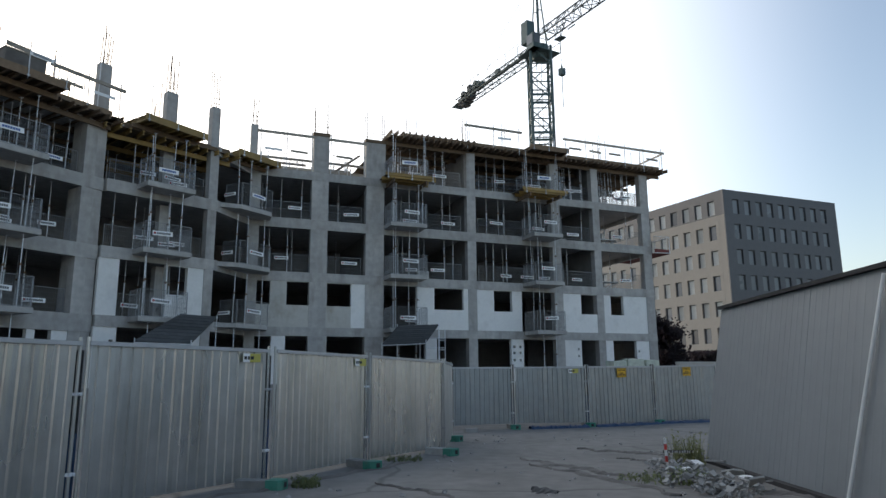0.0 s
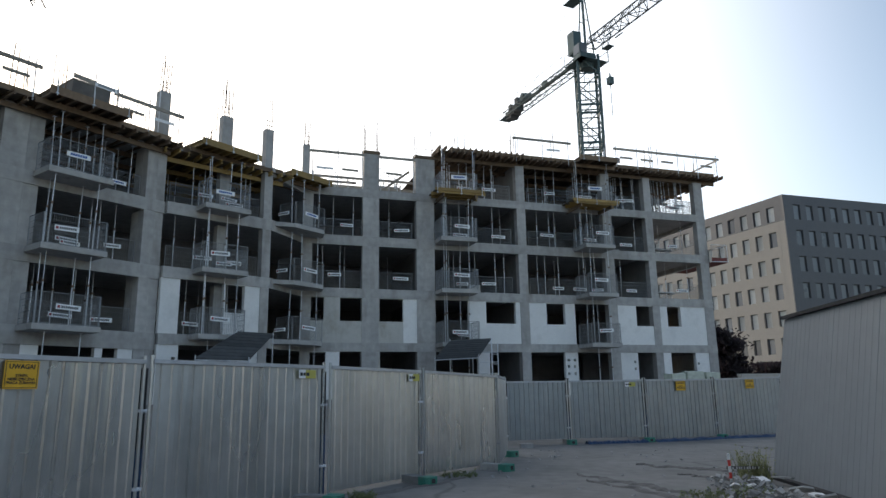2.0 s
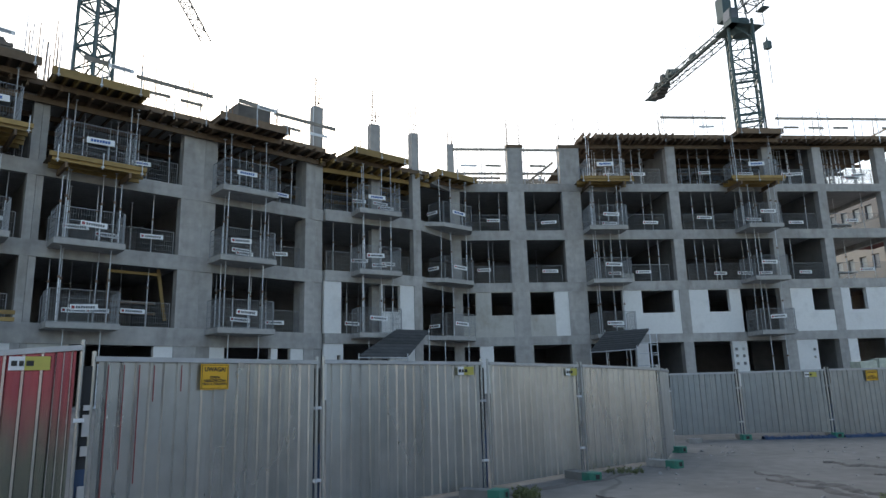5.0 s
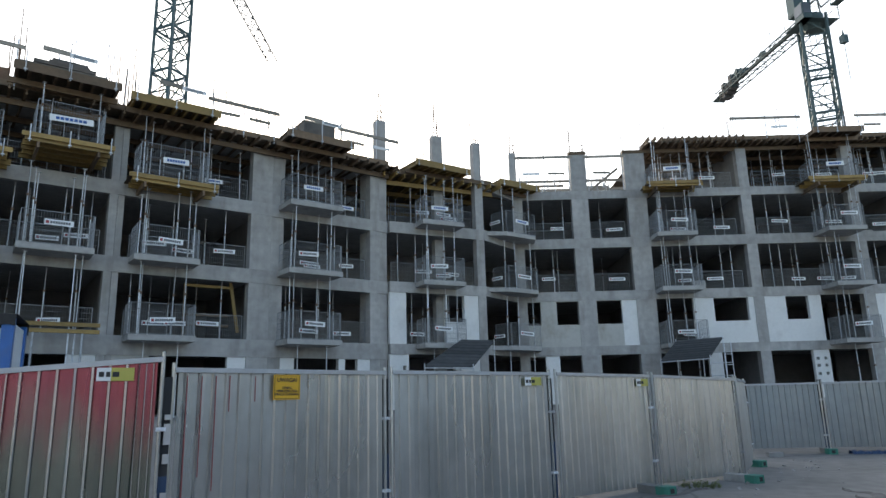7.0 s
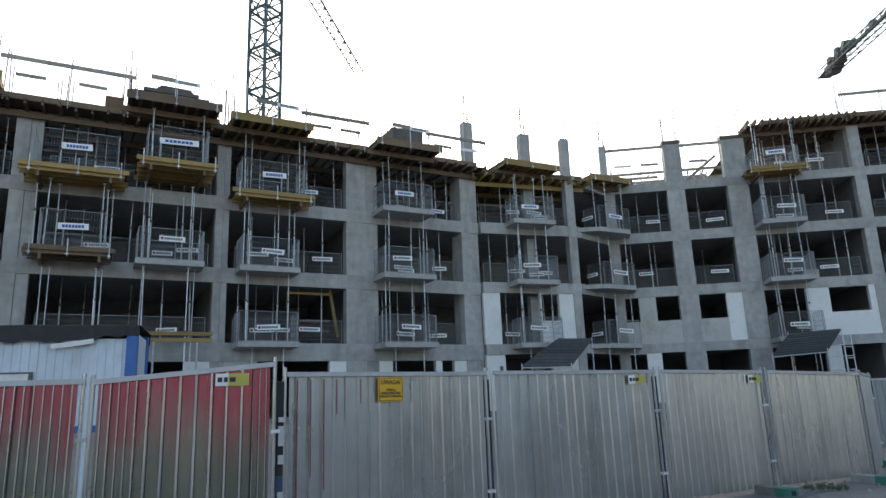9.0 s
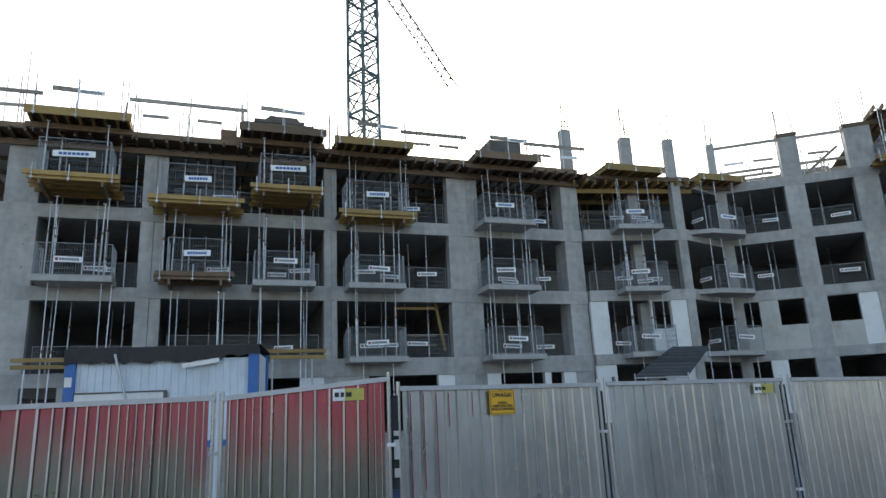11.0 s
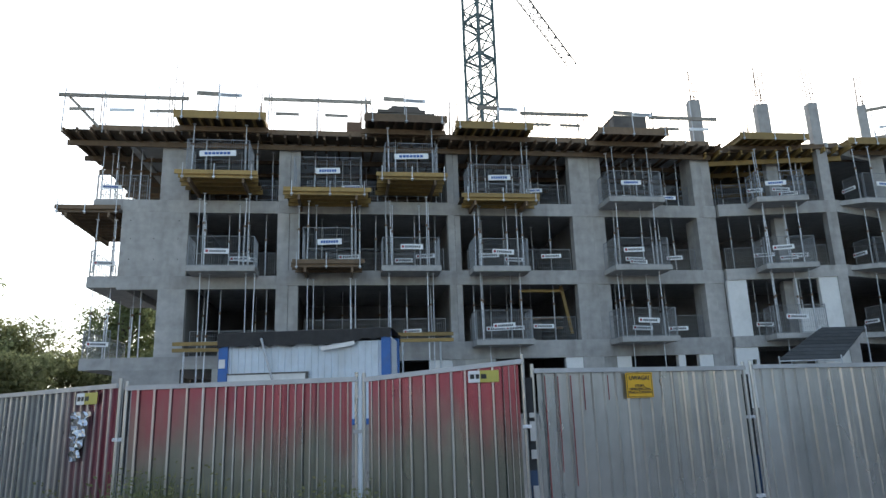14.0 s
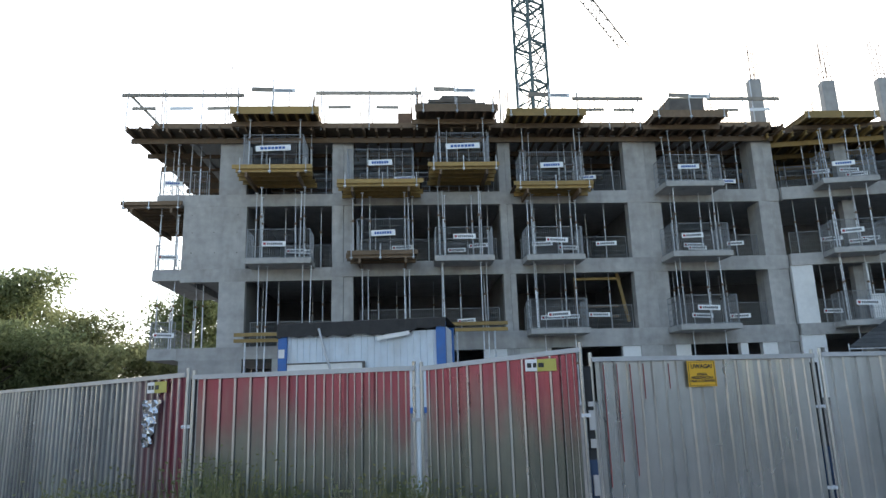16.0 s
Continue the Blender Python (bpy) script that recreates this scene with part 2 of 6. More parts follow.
def red_sheet(name, along=None):
    """Sheet with darkened flats, bare bright ribs and red spray paint, worn off in uneven clouds; along limits the
    paint to one end.
    """
    m = GALV.copy()
    m.name = name
    nt = m.node_tree
    b = nt.nodes["Principled BSDF"]
    src = b.inputs["Base Color"].links[0].from_socket
    tc = nt.nodes.new("ShaderNodeTexCoord")
    sep = nt.nodes.new("ShaderNodeSeparateXYZ")
    nt.links.new(tc.outputs["Object"], sep.inputs[0])
    n = nt.nodes.new("ShaderNodeTexNoise")
    n.inputs["Scale"].default_value, n.inputs["Detail"].default_value = 1.3, 5
    run = nt.nodes.new("ShaderNodeMapping")
    run.inputs["Scale"].default_value = (2.2, 1.0, 0.7)
    nt.links.new(tc.outputs["Object"], run.inputs[0])
    nt.links.new(run.outputs[0], n.inputs["Vector"])
    mu = nt.nodes.new("ShaderNodeMath")
    mu.operation = "MULTIPLY_ADD"
    mu.inputs[1].default_value = 1.3
    nt.links.new(n.outputs[0], mu.inputs[0])
    nt.links.new(sep.outputs[2], mu.inputs[2])
    r = nt.nodes.new("ShaderNodeMapRange")
    r.interpolation_type = "SMOOTHSTEP"
    r.inputs[1].default_value, r.inputs[2].default_value, r.inputs[4].default_value = 1.6, 2.45, 0.72
    nt.links.new(mu.outputs[0], r.inputs[0])
    if along:
        nt.links.new(sep.outputs[0], mu.inputs[2])
        r.inputs[1].default_value, r.inputs[2].default_value = along
    mx = nt.nodes.new("ShaderNodeMix")
    mx.data_type = "RGBA"
    nt.links.new(r.outputs[0], mx.inputs[0])
    mx.inputs[7].default_value = (0.31, 0.032, 0.075, 1)
    # the proud ribs are rubbed nearly bare
    rub = nt.nodes.new("ShaderNodeMapRange")
    rub.inputs[1].default_value, rub.inputs[2].default_value = -0.028, -0.02
    rub.inputs[3].default_value, rub.inputs[4].default_value = 0.25, 1.0
    nt.links.new(sep.outputs[1], rub.inputs[0])
    both = nt.nodes.new("ShaderNodeMath")
    both.operation = "MULTIPLY"
    nt.links.new(r.outputs[0], both.inputs[0])
    nt.links.new(rub.outputs[0], both.inputs[1])
    nt.links.new(both.outputs[0], mx.inputs[0])
    nt.links.new(mx.outputs[2], b.inputs["Base Color"])
    # grey-green multiply on the flats between the ribs stands in for their dark reflection
    dark_flats = nt.nodes.new("ShaderNodeMix")
    dark_flats.data_type, dark_flats.blend_type = "RGBA", "MULTIPLY"
    dark_flats.inputs[7].default_value = (0.55, 0.57, 0.62, 1) if along else (0.38, 0.41, 0.38, 1)
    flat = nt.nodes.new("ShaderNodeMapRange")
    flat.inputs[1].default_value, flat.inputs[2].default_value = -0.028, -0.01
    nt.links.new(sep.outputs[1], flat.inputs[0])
    nt.links.new(flat.outputs[0], dark_flats.inputs[0])
    nt.links.new(src, dark_flats.inputs[6])
    nt.links.new(dark_flats.outputs[2], mx.inputs[6])
    return m


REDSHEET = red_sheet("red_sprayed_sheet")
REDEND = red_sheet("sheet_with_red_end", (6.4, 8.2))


def ground_mat():
    m = mat("yard_ground", (0.2, 0.19, 0.175), 0.92, var=0.3, grain=3.5, big=0.35, stain=0.55, stain_col=(0.115, 0.106, 0.093), bump=0.5)
    nt = m.node_tree
    b = nt.nodes["Principled BSDF"]
    src = b.inputs["Base Color"].links[0].from_socket
    tc = nt.nodes.new("ShaderNodeTexCoord")
    wn_ = nt.nodes.new("ShaderNodeTexNoise")
    wn_.inputs["Scale"].default_value = 0.5
    nt.links.new(tc.outputs["Object"], wn_.inputs["Vector"])
    vm = nt.nodes.new("ShaderNodeVectorMath")
    vm.operation = "MULTIPLY_ADD"
    vm.inputs[1].default_value = (1.2, 1.2, 0)
    nt.links.new(wn_.outputs["Color"], vm.inputs[0])
    nt.links.new(tc.outputs["Object"], vm.inputs[2])
    v = nt.nodes.new("ShaderNodeTexVoronoi")
    v.feature = "DISTANCE_TO_EDGE"
    v.inputs["Scale"].default_value = 0.17
    nt.links.new(vm.outputs[0], v.inputs["Vector"])
    r = nt.nodes.new("ShaderNodeMapRange")
    r.inputs[1].default_value, r.inputs[2].default_value = 0.002, 0.008
    r.inputs[3].default_value, r.inputs[4].default_value = 0.55, 0.0
    nt.links.new(v.outputs["Distance"], r.inputs[0])
    mx = nt.nodes.new("ShaderNodeMix")
    mx.data_type = "RGBA"
    nt.links.new(r.outputs[0], mx.inputs[0])
    nt.links.new(src, mx.inputs[6])
    mx.inputs[7].default_value = (0.075, 0.07, 0.06, 1)
    nt.links.new(mx.outputs[2], b.inputs["Base Color"])
    return m


GROUND = ground_mat()

# ---- building blocks ----


class Solid:
    """Gathers boxes, bars and prisms into one mesh."""

    def __init__(self):
        self.v, self.f = [], []

    def box(self, x0, x1, y0, y1, z0, z1, m=None, top=None):
        n = len(self.v)
        pts = [(x0, y0, z0), (x1, y0, z0), (x1, y1, z0), (x0, y1, z0), (x0, y0, z1), (x1, y0, z1), (x1, y1, z1), (x0, y1, z1)]
        self.v += [tuple(m @ Vector(p)) for p in pts] if m else pts
        self.f += [(n, n + 3, n + 2, n + 1), (n + 4, n + 5, n + 6, n + 7), (n, n + 1, n + 5, n + 4), (n + 1, n + 2, n + 6, n + 5), (n + 2, n + 3, n + 7, n + 6), (n + 3, n, n + 4, n + 7)]
        return self

    def bar(self, a, b, r, sides=6, r2=None):
        a, b = Vector(a), Vector(b)
        d = (b - a).normalized()
        u = d.orthogonal().normalized()
        w = d.cross(u)
        n, r2 = len(self.v), r if r2 is None else r2
        for p, q in ((a, r), (b, r2)):
            for k in range(sides):
                t = 2 * math.pi * k / sides
                self.v.append(tuple(p + q * (math.cos(t) * u + math.sin(t) * w)))
        for k in range(sides):
            j = (k + 1) % sides
            self.f.append((n + k, n + j, n + sides + j, n + sides + k))
        self.f += [tuple(n + k for k in reversed(range(sides))), tuple(n + sides + k for k in range(sides))]
        return self

    def prism(self, pts, z0, z1):
        n, k = len(self.v), len(pts)
        self.v += [(x, y, z0) for x, y in pts] + [(x, y, z1) for x, y in pts]
        self.f += [tuple(n + i for i in reversed(range(k))), tuple(n + k + i for i in range(k))]
        self.f += [(n + i, n + (i + 1) % k, n + k + (i + 1) % k, n + k + i) for i in range(k)]
        return self

    def quad(self, *p):
        n = len(self.v)
        self.v += [tuple(q) for q in p]
        self.f.append(tuple(range(n, n + len(p))))
        return self

    def mesh(self, name, material):
        me = bpy.data.meshes.new(name)
        me.from_pydata(self.v, [], self.f)
        me.materials.append(material)
        me.update()
        return me


def part(name, shape, material, parent, label="", m=None):
    """Links a Solid, or a mesh that others share, as one part under its thing."""
    me = shape.mesh(name, material) if isinstance(shape, Solid) else shape
    ob = new(name, me)
    ob.parent = parent
    if m is not None:
        ob.matrix_basis = m
    if label:
        ob["label"] = label
    return ob


def thing(name, m, label, category, group="", kind=""):
    ob = new(name)
    ob.empty_display_size = 0.2
    ob.matrix_basis = m
    return tagged(ob, label, category, group, kind)


def single(name, shape, material, m, label, category, group="", kind=""):
    ob = new(name, shape.mesh(name, material) if isinstance(shape, Solid) else shape)
    ob.matrix_basis = m
    return tagged(ob, label, category, group, kind)


def pierced(sol, x0, x1, z0, z1, y0, y1, holes, m=None):
    """A wall with openings through it, holes as (x0, x1, z0, z1)."""
    xs = sorted({x0, x1, *[min(max(h[k], x0), x1) for h in holes for k in (0, 1)]})
    for a, b in zip(xs, xs[1:]):
        c = (a + b) / 2
        cut = sorted((max(h[2], z0), min(h[3], z1)) for h in holes if h[0] < c < h[1])
        z = z0
        for lo, hi in cut:
            if lo > z + 1e-4:
                sol.box(a, b, y0, y1, z, lo, m)
            z = max(z, hi)
        if z < z1 - 1e-4:
            sol.box(a, b, y0, y1, z, z1, m)
    return sol


# facade frames: x along the facade, y into the building
FA = pose(-23.4, 10.9, 0, 0, 0, 58.6)
FB = pose(-13.7, 26.4, 0, 0, 0, 48.0)
FC = pose(-6.0, 34.4, 0, 0, 0, 22.3)
FD = pose(-9.55, 30.75, 0, 0, 0, 57.5)


def P(f, x, y):
    w = f @ Vector((x, y, 0))
    return (w.x, w.y)


# ---- ground ----
def ground_height(x, y):
    a, c = FA.inverted() @ Vector((x, y, 0)), FC.inverted() @ Vector((x, y, 0))
    # the site lies about a metre higher behind the hoarding
    d = max(min(a.y, 40) if -40 < a.x < 19 else -40, c.y if c.x > -6 else -40)
    t = min(1, max(0, (d + 12) / 3.0))
    h = 1.2 * t * t * (3 - 2 * t)
    if abs(x) < 60 and abs(y) < 60:
        h += 0.025 * noise.noise((x * 0.5, y * 0.5, 0)) + 0.012 * noise.noise((x * 2.1, y * 2.1, 3))
    return h


def build_ground():
    xs = [-3000, -900, -300, -120, -80] + [-60 + 0.75 * i for i in range(161)] + [80, 120, 300, 900, 3000]
    ys = [-3000, -900, -300, -100] + [-20 + 0.75 * i for i in range(121)] + [90, 120, 300, 900, 3000]
    v = [(x, y, ground_height(x, y)) for y in ys for x in xs]
    n = len(xs)
    f = [(j * n + i, j * n + i + 1, (j + 1) * n + i + 1, (j + 1) * n + i) for j in range(len(ys) - 1) for i in range(n - 1)]
    me = bpy.data.meshes.new("ground")
    me.from_pydata(v, [], f)
    me.materials.append(GROUND)
    for p in me.polygons:
        p.use_smooth = True
    tagged(new("ground", me), "dusty cracked concrete and earth yard", "ground", kind="structure")


build_ground()
# unseen plain blocks added behind and beside the camera to cut low sky light
for k, (x0, x1, y0, y1, h) in enumerate(((-70, -8, -44, -32, 8), (-7, 40, -42, -30, 10), (44, 58, -30, 30, 9))):
    ob = new(f"backdrop_{k + 1}", Solid().box(x0, x1, y0, y1, -0.5, h).mesh("backdrop", GREYBLOCK))
    tagged(ob, "unseen plain block added to hold back low sky light", "backdrop", kind="structure")

# ---- the unfinished block ----
Z = {1: (3.6, 4.05), 2: (6.37, 6.85), 3: (9.13, 9.65), 4: (11.8, 12.25)}   # edge beam: underside, slab top
FLOOR = {0: (1.2, 3.6), 1: (4.05, 6.37), 2: (6.85, 9.13), 3: (9.65, 11.8), 4: (12.25, 14.4)}
END_BAY = {1: (3.22, 3.68), 2: (6.16, 6.66), 3: (9.13, 9.62), 4: (11.8, 12.1)}
block = thing("apartment_block", pose(0, 0, 0), "unfinished grey concrete frame of an angled apartment block", "building")
DEPTH = 12.0


WALL_TOP = {3.6: 3.8, 6.37: 6.6, 9.13: 9.4, 11.8: 11.99, 14.4: 14.74}


def frame_box(name, f, x0, x1, y0, y1, z0, z1, material=None, label=""):
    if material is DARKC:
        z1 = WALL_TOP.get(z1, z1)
    return part(name, Solid().box(x0, x1, y0, y1, z0, z1, f), material or CONCRETE, block, label)


def build_frame():
    outline = [P(FA, -5.7, 0), P(FA, 18.28, 0), P(FB, 4.95, 0), P(FC, -4.0, 0), P(FC, 21.1, 0), P(FC, 21.1, DEPTH), P(FC, -6.5, DEPTH), P(FB, 2, DEPTH), P(FA, 15, DEPTH), P(FA, -5.7, DEPTH)]
    inner = [P(FA, 0.3, 0.2), P(FA, 18.4, 0.2), P(FB, 5.1, 0.2), P(FC, -4.1, 0.2), P(FC, 20.9, 0.2), P(FC, 20.9, DEPTH - 0.2), P(FC, -6.5, DEPTH - 0.2), P(FB, 2, DEPTH - 0.2), P(FA, 15, DEPTH - 0.2), P(FA, 0.3, DEPTH - 0.2)]
    end_bay = [P(FA, -5.4, 0.2), P(FA, 0.29, 0.2), P(FA, 0.29, DEPTH - 0.2), P(FA, -5.4, DEPTH - 0.2)]
    part("floor_slab", Solid().prism(outline, 1.05, 1.25), SLABC, block)
    for k, (zb, zt) in Z.items():
        part("floor_slab", Solid().prism(inner, zt - 0.24, zt - 0.005), SLABC, block)
        # edge beams along each facade; the end bay lies a step lower
        eb, et = END_BAY[k]
        part("floor_slab", Solid().prism(end_bay, et - 0.24, et - 0.005), SLABC, block)
        if k < 4:
            frame_box("edge_beam", FA, 0.02, 18.3, 0, 0.25, {1: 3.37, 2: 6.28, 3: 9.13}[k], zt)
            frame_box("edge_beam", FA, -5.7, 0.018, 0, 0.25, eb, et)
        if k < 4:
            frame_box("edge_beam", FB, 0.02, 4.95, 0, 0.25, zb, zt)
        part("edge_beam", Solid().prism([P(FB, 4.95, 0.003), P(FC, -4.0, 0.003), P(FC, -4.0, 0.3), P(FB, 4.8, 0.3)], zb, zt), CONCRETE, block)
        frame_box("edge_beam", FC, -4.0, 21.1, 0.003, 0.25, zb, zt)
        frame_box("edge_beam", FC, 20.85, 21.097, 0.26, DEPTH, zb, zt)
        frame_box("edge_beam", FA, -5.697, -5.45, 0.26, DEPTH, eb, et)
    # corner balcony slabs at the far end
    for k in (1, 2, 3):
        frame_box("corner_slab", FA, -6.75, -5.7, 0.0, 5.0, END_BAY[k][1] - 0.42, END_BAY[k][1] - 0.01, SLABC)
    cols_a = [(0, 0.82), (6.68, 7.18), (11.9, 13.3), (17.4, 18.28)]
    for fl in (0, 1, 2, 3):
        z0, z1 = FLOOR[fl]
        z1 = 12.0 if fl == 3 else z1
        for a, b in cols_a:
            # each pier was cast in two lifts, the second a little behind the first
            c = a + (b - a) * (0.55 if b - a < 1 else 0.62)
            frame_box("column", FA, a, c - 0.008, 0.012, 0.42, z0, z1)
            frame_box("column", FA, c + 0.008, b, 0.05, 0.42, z0, z1)
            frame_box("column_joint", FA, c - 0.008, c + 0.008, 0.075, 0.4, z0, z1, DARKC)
        # walls inside the rooms have the indoor shade in their colour
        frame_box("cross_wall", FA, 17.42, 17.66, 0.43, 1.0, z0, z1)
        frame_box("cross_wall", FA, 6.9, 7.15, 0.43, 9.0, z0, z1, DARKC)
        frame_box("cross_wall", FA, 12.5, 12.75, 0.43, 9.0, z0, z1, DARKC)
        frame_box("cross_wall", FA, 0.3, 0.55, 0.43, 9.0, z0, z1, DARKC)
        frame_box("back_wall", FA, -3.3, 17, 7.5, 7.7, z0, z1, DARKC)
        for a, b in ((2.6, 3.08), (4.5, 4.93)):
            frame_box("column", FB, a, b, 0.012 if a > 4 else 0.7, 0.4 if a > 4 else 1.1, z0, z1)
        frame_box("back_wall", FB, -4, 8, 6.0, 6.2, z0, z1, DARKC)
    for fl in (0, 1, 2, 3, 4):
        z0, z1 = FLOOR[fl]
        for a, b in ((-4.0, -3.5), (-0.88, 0.0), (2.08, 3.1), (8.08, 8.62), (13.7, 14.3), (16.7, 17.2), (20.45, 21.09)):
            if fl == 4 and a < 3.2:
                continue
            frame_box("column", FC, a, b, 0.014, 0.42, z0, z1)
        frame_box("column", FC, 20.6, 21.05, DEPTH - 0.45, DEPTH - 0.02, z0, z1)
        frame_box("column", FC, 16.7, 17.2, DEPTH - 0.45, DEPTH - 0.02, z0, z1)
        frame_box("column", FC, 20.6, 21.05, 6.0, 6.4, z0, z1)
        if fl < 4:
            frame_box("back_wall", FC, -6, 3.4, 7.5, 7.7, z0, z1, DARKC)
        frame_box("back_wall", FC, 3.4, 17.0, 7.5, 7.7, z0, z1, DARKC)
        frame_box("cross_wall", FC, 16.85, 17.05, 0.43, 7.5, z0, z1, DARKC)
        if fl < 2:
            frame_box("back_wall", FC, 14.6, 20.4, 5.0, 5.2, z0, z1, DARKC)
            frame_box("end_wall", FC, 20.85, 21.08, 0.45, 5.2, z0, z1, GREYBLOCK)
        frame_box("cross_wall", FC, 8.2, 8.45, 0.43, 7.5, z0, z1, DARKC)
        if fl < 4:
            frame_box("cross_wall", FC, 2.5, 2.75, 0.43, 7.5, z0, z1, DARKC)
    # far end of the near wing
    frame_box("end_wall", FA, -5.7, -3.3, 0.006, 0.25, 6.66, 9.13)
    hole = random.Random(3)
    for hx in (-5.35, -4.5, -3.65):
        for hz_ in (7.3, 8.1, 8.8):
            if hole.random() < 0.8:
                part("tie_hole", Solid().bar(FA @ Vector((hx + hole.uniform(-0.05, 0.05), 0.004, hz_)), FA @ Vector((hx, 0.05, hz_)), 0.022, 8), TAR, block, "dark formwork tie hole")
    frame_box("end_wall", FA, -5.69, -5.45, 0.26, 3.0, 6.66, 9.13)
    frame_box("end_wall", FA, -5.6, -3.3, 0.006, 0.25, 1.2, 3.22)
    frame_box("column", FA, -4.25, -3.27, 0.006, 0.3, 3.68, 6.16)
    frame_box("column", FA, -4.6, -4.3, 3.2, 6.5, 3.68, 6.3, DARKC)
    frame_box("column", FA, -4.4, -3.35, 0.006, 0.4, 9.6, 12.0)
    frame_box("cross_wall", FA, -3.9, -3.6, 0.45, 8.0, 9.65, 12.0, DARKC)
    # walls added at the rear to keep the low sun out of the rooms
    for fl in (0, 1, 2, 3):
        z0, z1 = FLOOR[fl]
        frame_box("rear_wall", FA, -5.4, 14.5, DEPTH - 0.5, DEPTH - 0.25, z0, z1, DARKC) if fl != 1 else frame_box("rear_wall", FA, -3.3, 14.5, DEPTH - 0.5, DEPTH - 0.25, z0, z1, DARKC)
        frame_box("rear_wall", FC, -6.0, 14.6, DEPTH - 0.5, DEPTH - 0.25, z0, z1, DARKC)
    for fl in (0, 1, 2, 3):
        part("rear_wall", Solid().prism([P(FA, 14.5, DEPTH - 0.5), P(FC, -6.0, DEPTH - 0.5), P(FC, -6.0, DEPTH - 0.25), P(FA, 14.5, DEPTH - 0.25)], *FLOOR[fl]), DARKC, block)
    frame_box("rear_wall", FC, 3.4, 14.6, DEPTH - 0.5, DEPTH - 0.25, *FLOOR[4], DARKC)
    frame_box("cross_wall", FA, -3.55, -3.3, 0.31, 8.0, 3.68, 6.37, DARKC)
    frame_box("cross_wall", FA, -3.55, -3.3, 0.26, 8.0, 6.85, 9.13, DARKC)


def infill():
    # block walls with window holes on the ground and first floors
    def wall(f, x0, x1, fl, holes, material, y=0.05, z=None):
        z0, z1 = z or FLOOR[fl]
        part("infill_wall", pierced(Solid(), x0, x1, z0, z1, y, y + 0.24, holes, f), material, block, "white block infill wall" if material is BLOCK else "")
    W = (5.16, 6.34)
    wall(FC, -3.5, -0.88, 1, [(-3.5, -2.83, *W), (-2.01, -0.88, *W)], GREYBLOCK)
    wall(FC, 0.0, 1.33, 1, [(0.05, 1.33, *W)], GREYBLOCK)
    wall(FC, 1.33, 2.08, 1, [], BLOCK)
    wall(FC, 5.0, 8.08, 1, [(6.03, 7.8, *W)], BLOCK)
    wall(FC, 8.62, 11.5, 1, [(9.7, 10.86, *W)], BLOCK)
    wall(FC, 14.3, 16.7, 1, [(15.57, 16.7, *W)], BLOCK)
    wall(FC, 17.2, 20.45, 1, [(17.73, 18.68, *W)], BLOCK)
    wall(FB, -0.0, 0.8, 1, [], BLOCK)
    wall(FB, 2.78, 4.5, 1, [(2.85, 3.75, 5.1, 6.34)], BLOCK)
    wall(FC, -3.5, -2.0, 0, [(-3.5, -2.7, 1.2, 3.57)], BLOCK)
    wall(FC, 5.0, 6.17, 0, [(5.0, 5.5, 1.2, 3.4)], BLOCK)
    wall(FC, 10.74, 11.54, 0, [(10.85, 11.0, z_, z_ + 0.14) for z_ in (2.35, 2.75, 3.1)] + [(11.25, 11.38, z_, z_ + 0.14) for z_ in (2.35, 2.75, 3.1)], BLOCK)
    wall(FC, 14.3, 15.47, 0, [(15.2, 15.32, z_, z_ + 0.13) for z_ in (2.6, 3.0)], BLOCK)
    wall(FC, 19.5, 20.45, 0, [(19.6, 19.72, 2.9, 3.03)], BLOCK)
    wall(FC, 17.2, 17.76, 0, [], BLOCK)
    wall(FC, -0.0, 0.09, 0, [], GREYBLOCK)
    # ground floor of the near wing: sills, white blocks beside the columns
    for a, b in ((-2.2, -1.2), (0.82, 2.2), (5.8, 6.68), (7.18, 8.4), (11.2, 11.9), (13.3, 13.9), (15.9, 16.2), (16.8, 17.4)):
        wall(FA, a, b, 0, [], BLOCK if b - a < 0.9 else GREYBLOCK)
    wall(FB, 0.0, 0.9, 0, [(0.62, 0.78, 2.9, 3.1)], BLOCK)
    wall(FB, 3.2, 4.5, 0, [], BLOCK)
    # low upstand walls and a stack of blocks on the open floors
    wall(FC, 5.2, 5.9, 2, [], GREYBLOCK, 0.5, (6.85, 7.35))
    wall(FC, 14.6, 16.0, 3, [], GREYBLOCK, 2.0, (9.65, 10.2))
    wall(FC, 17.4, 19.0, 2, [], GREYBLOCK, 4.0, (6.85, 7.6))


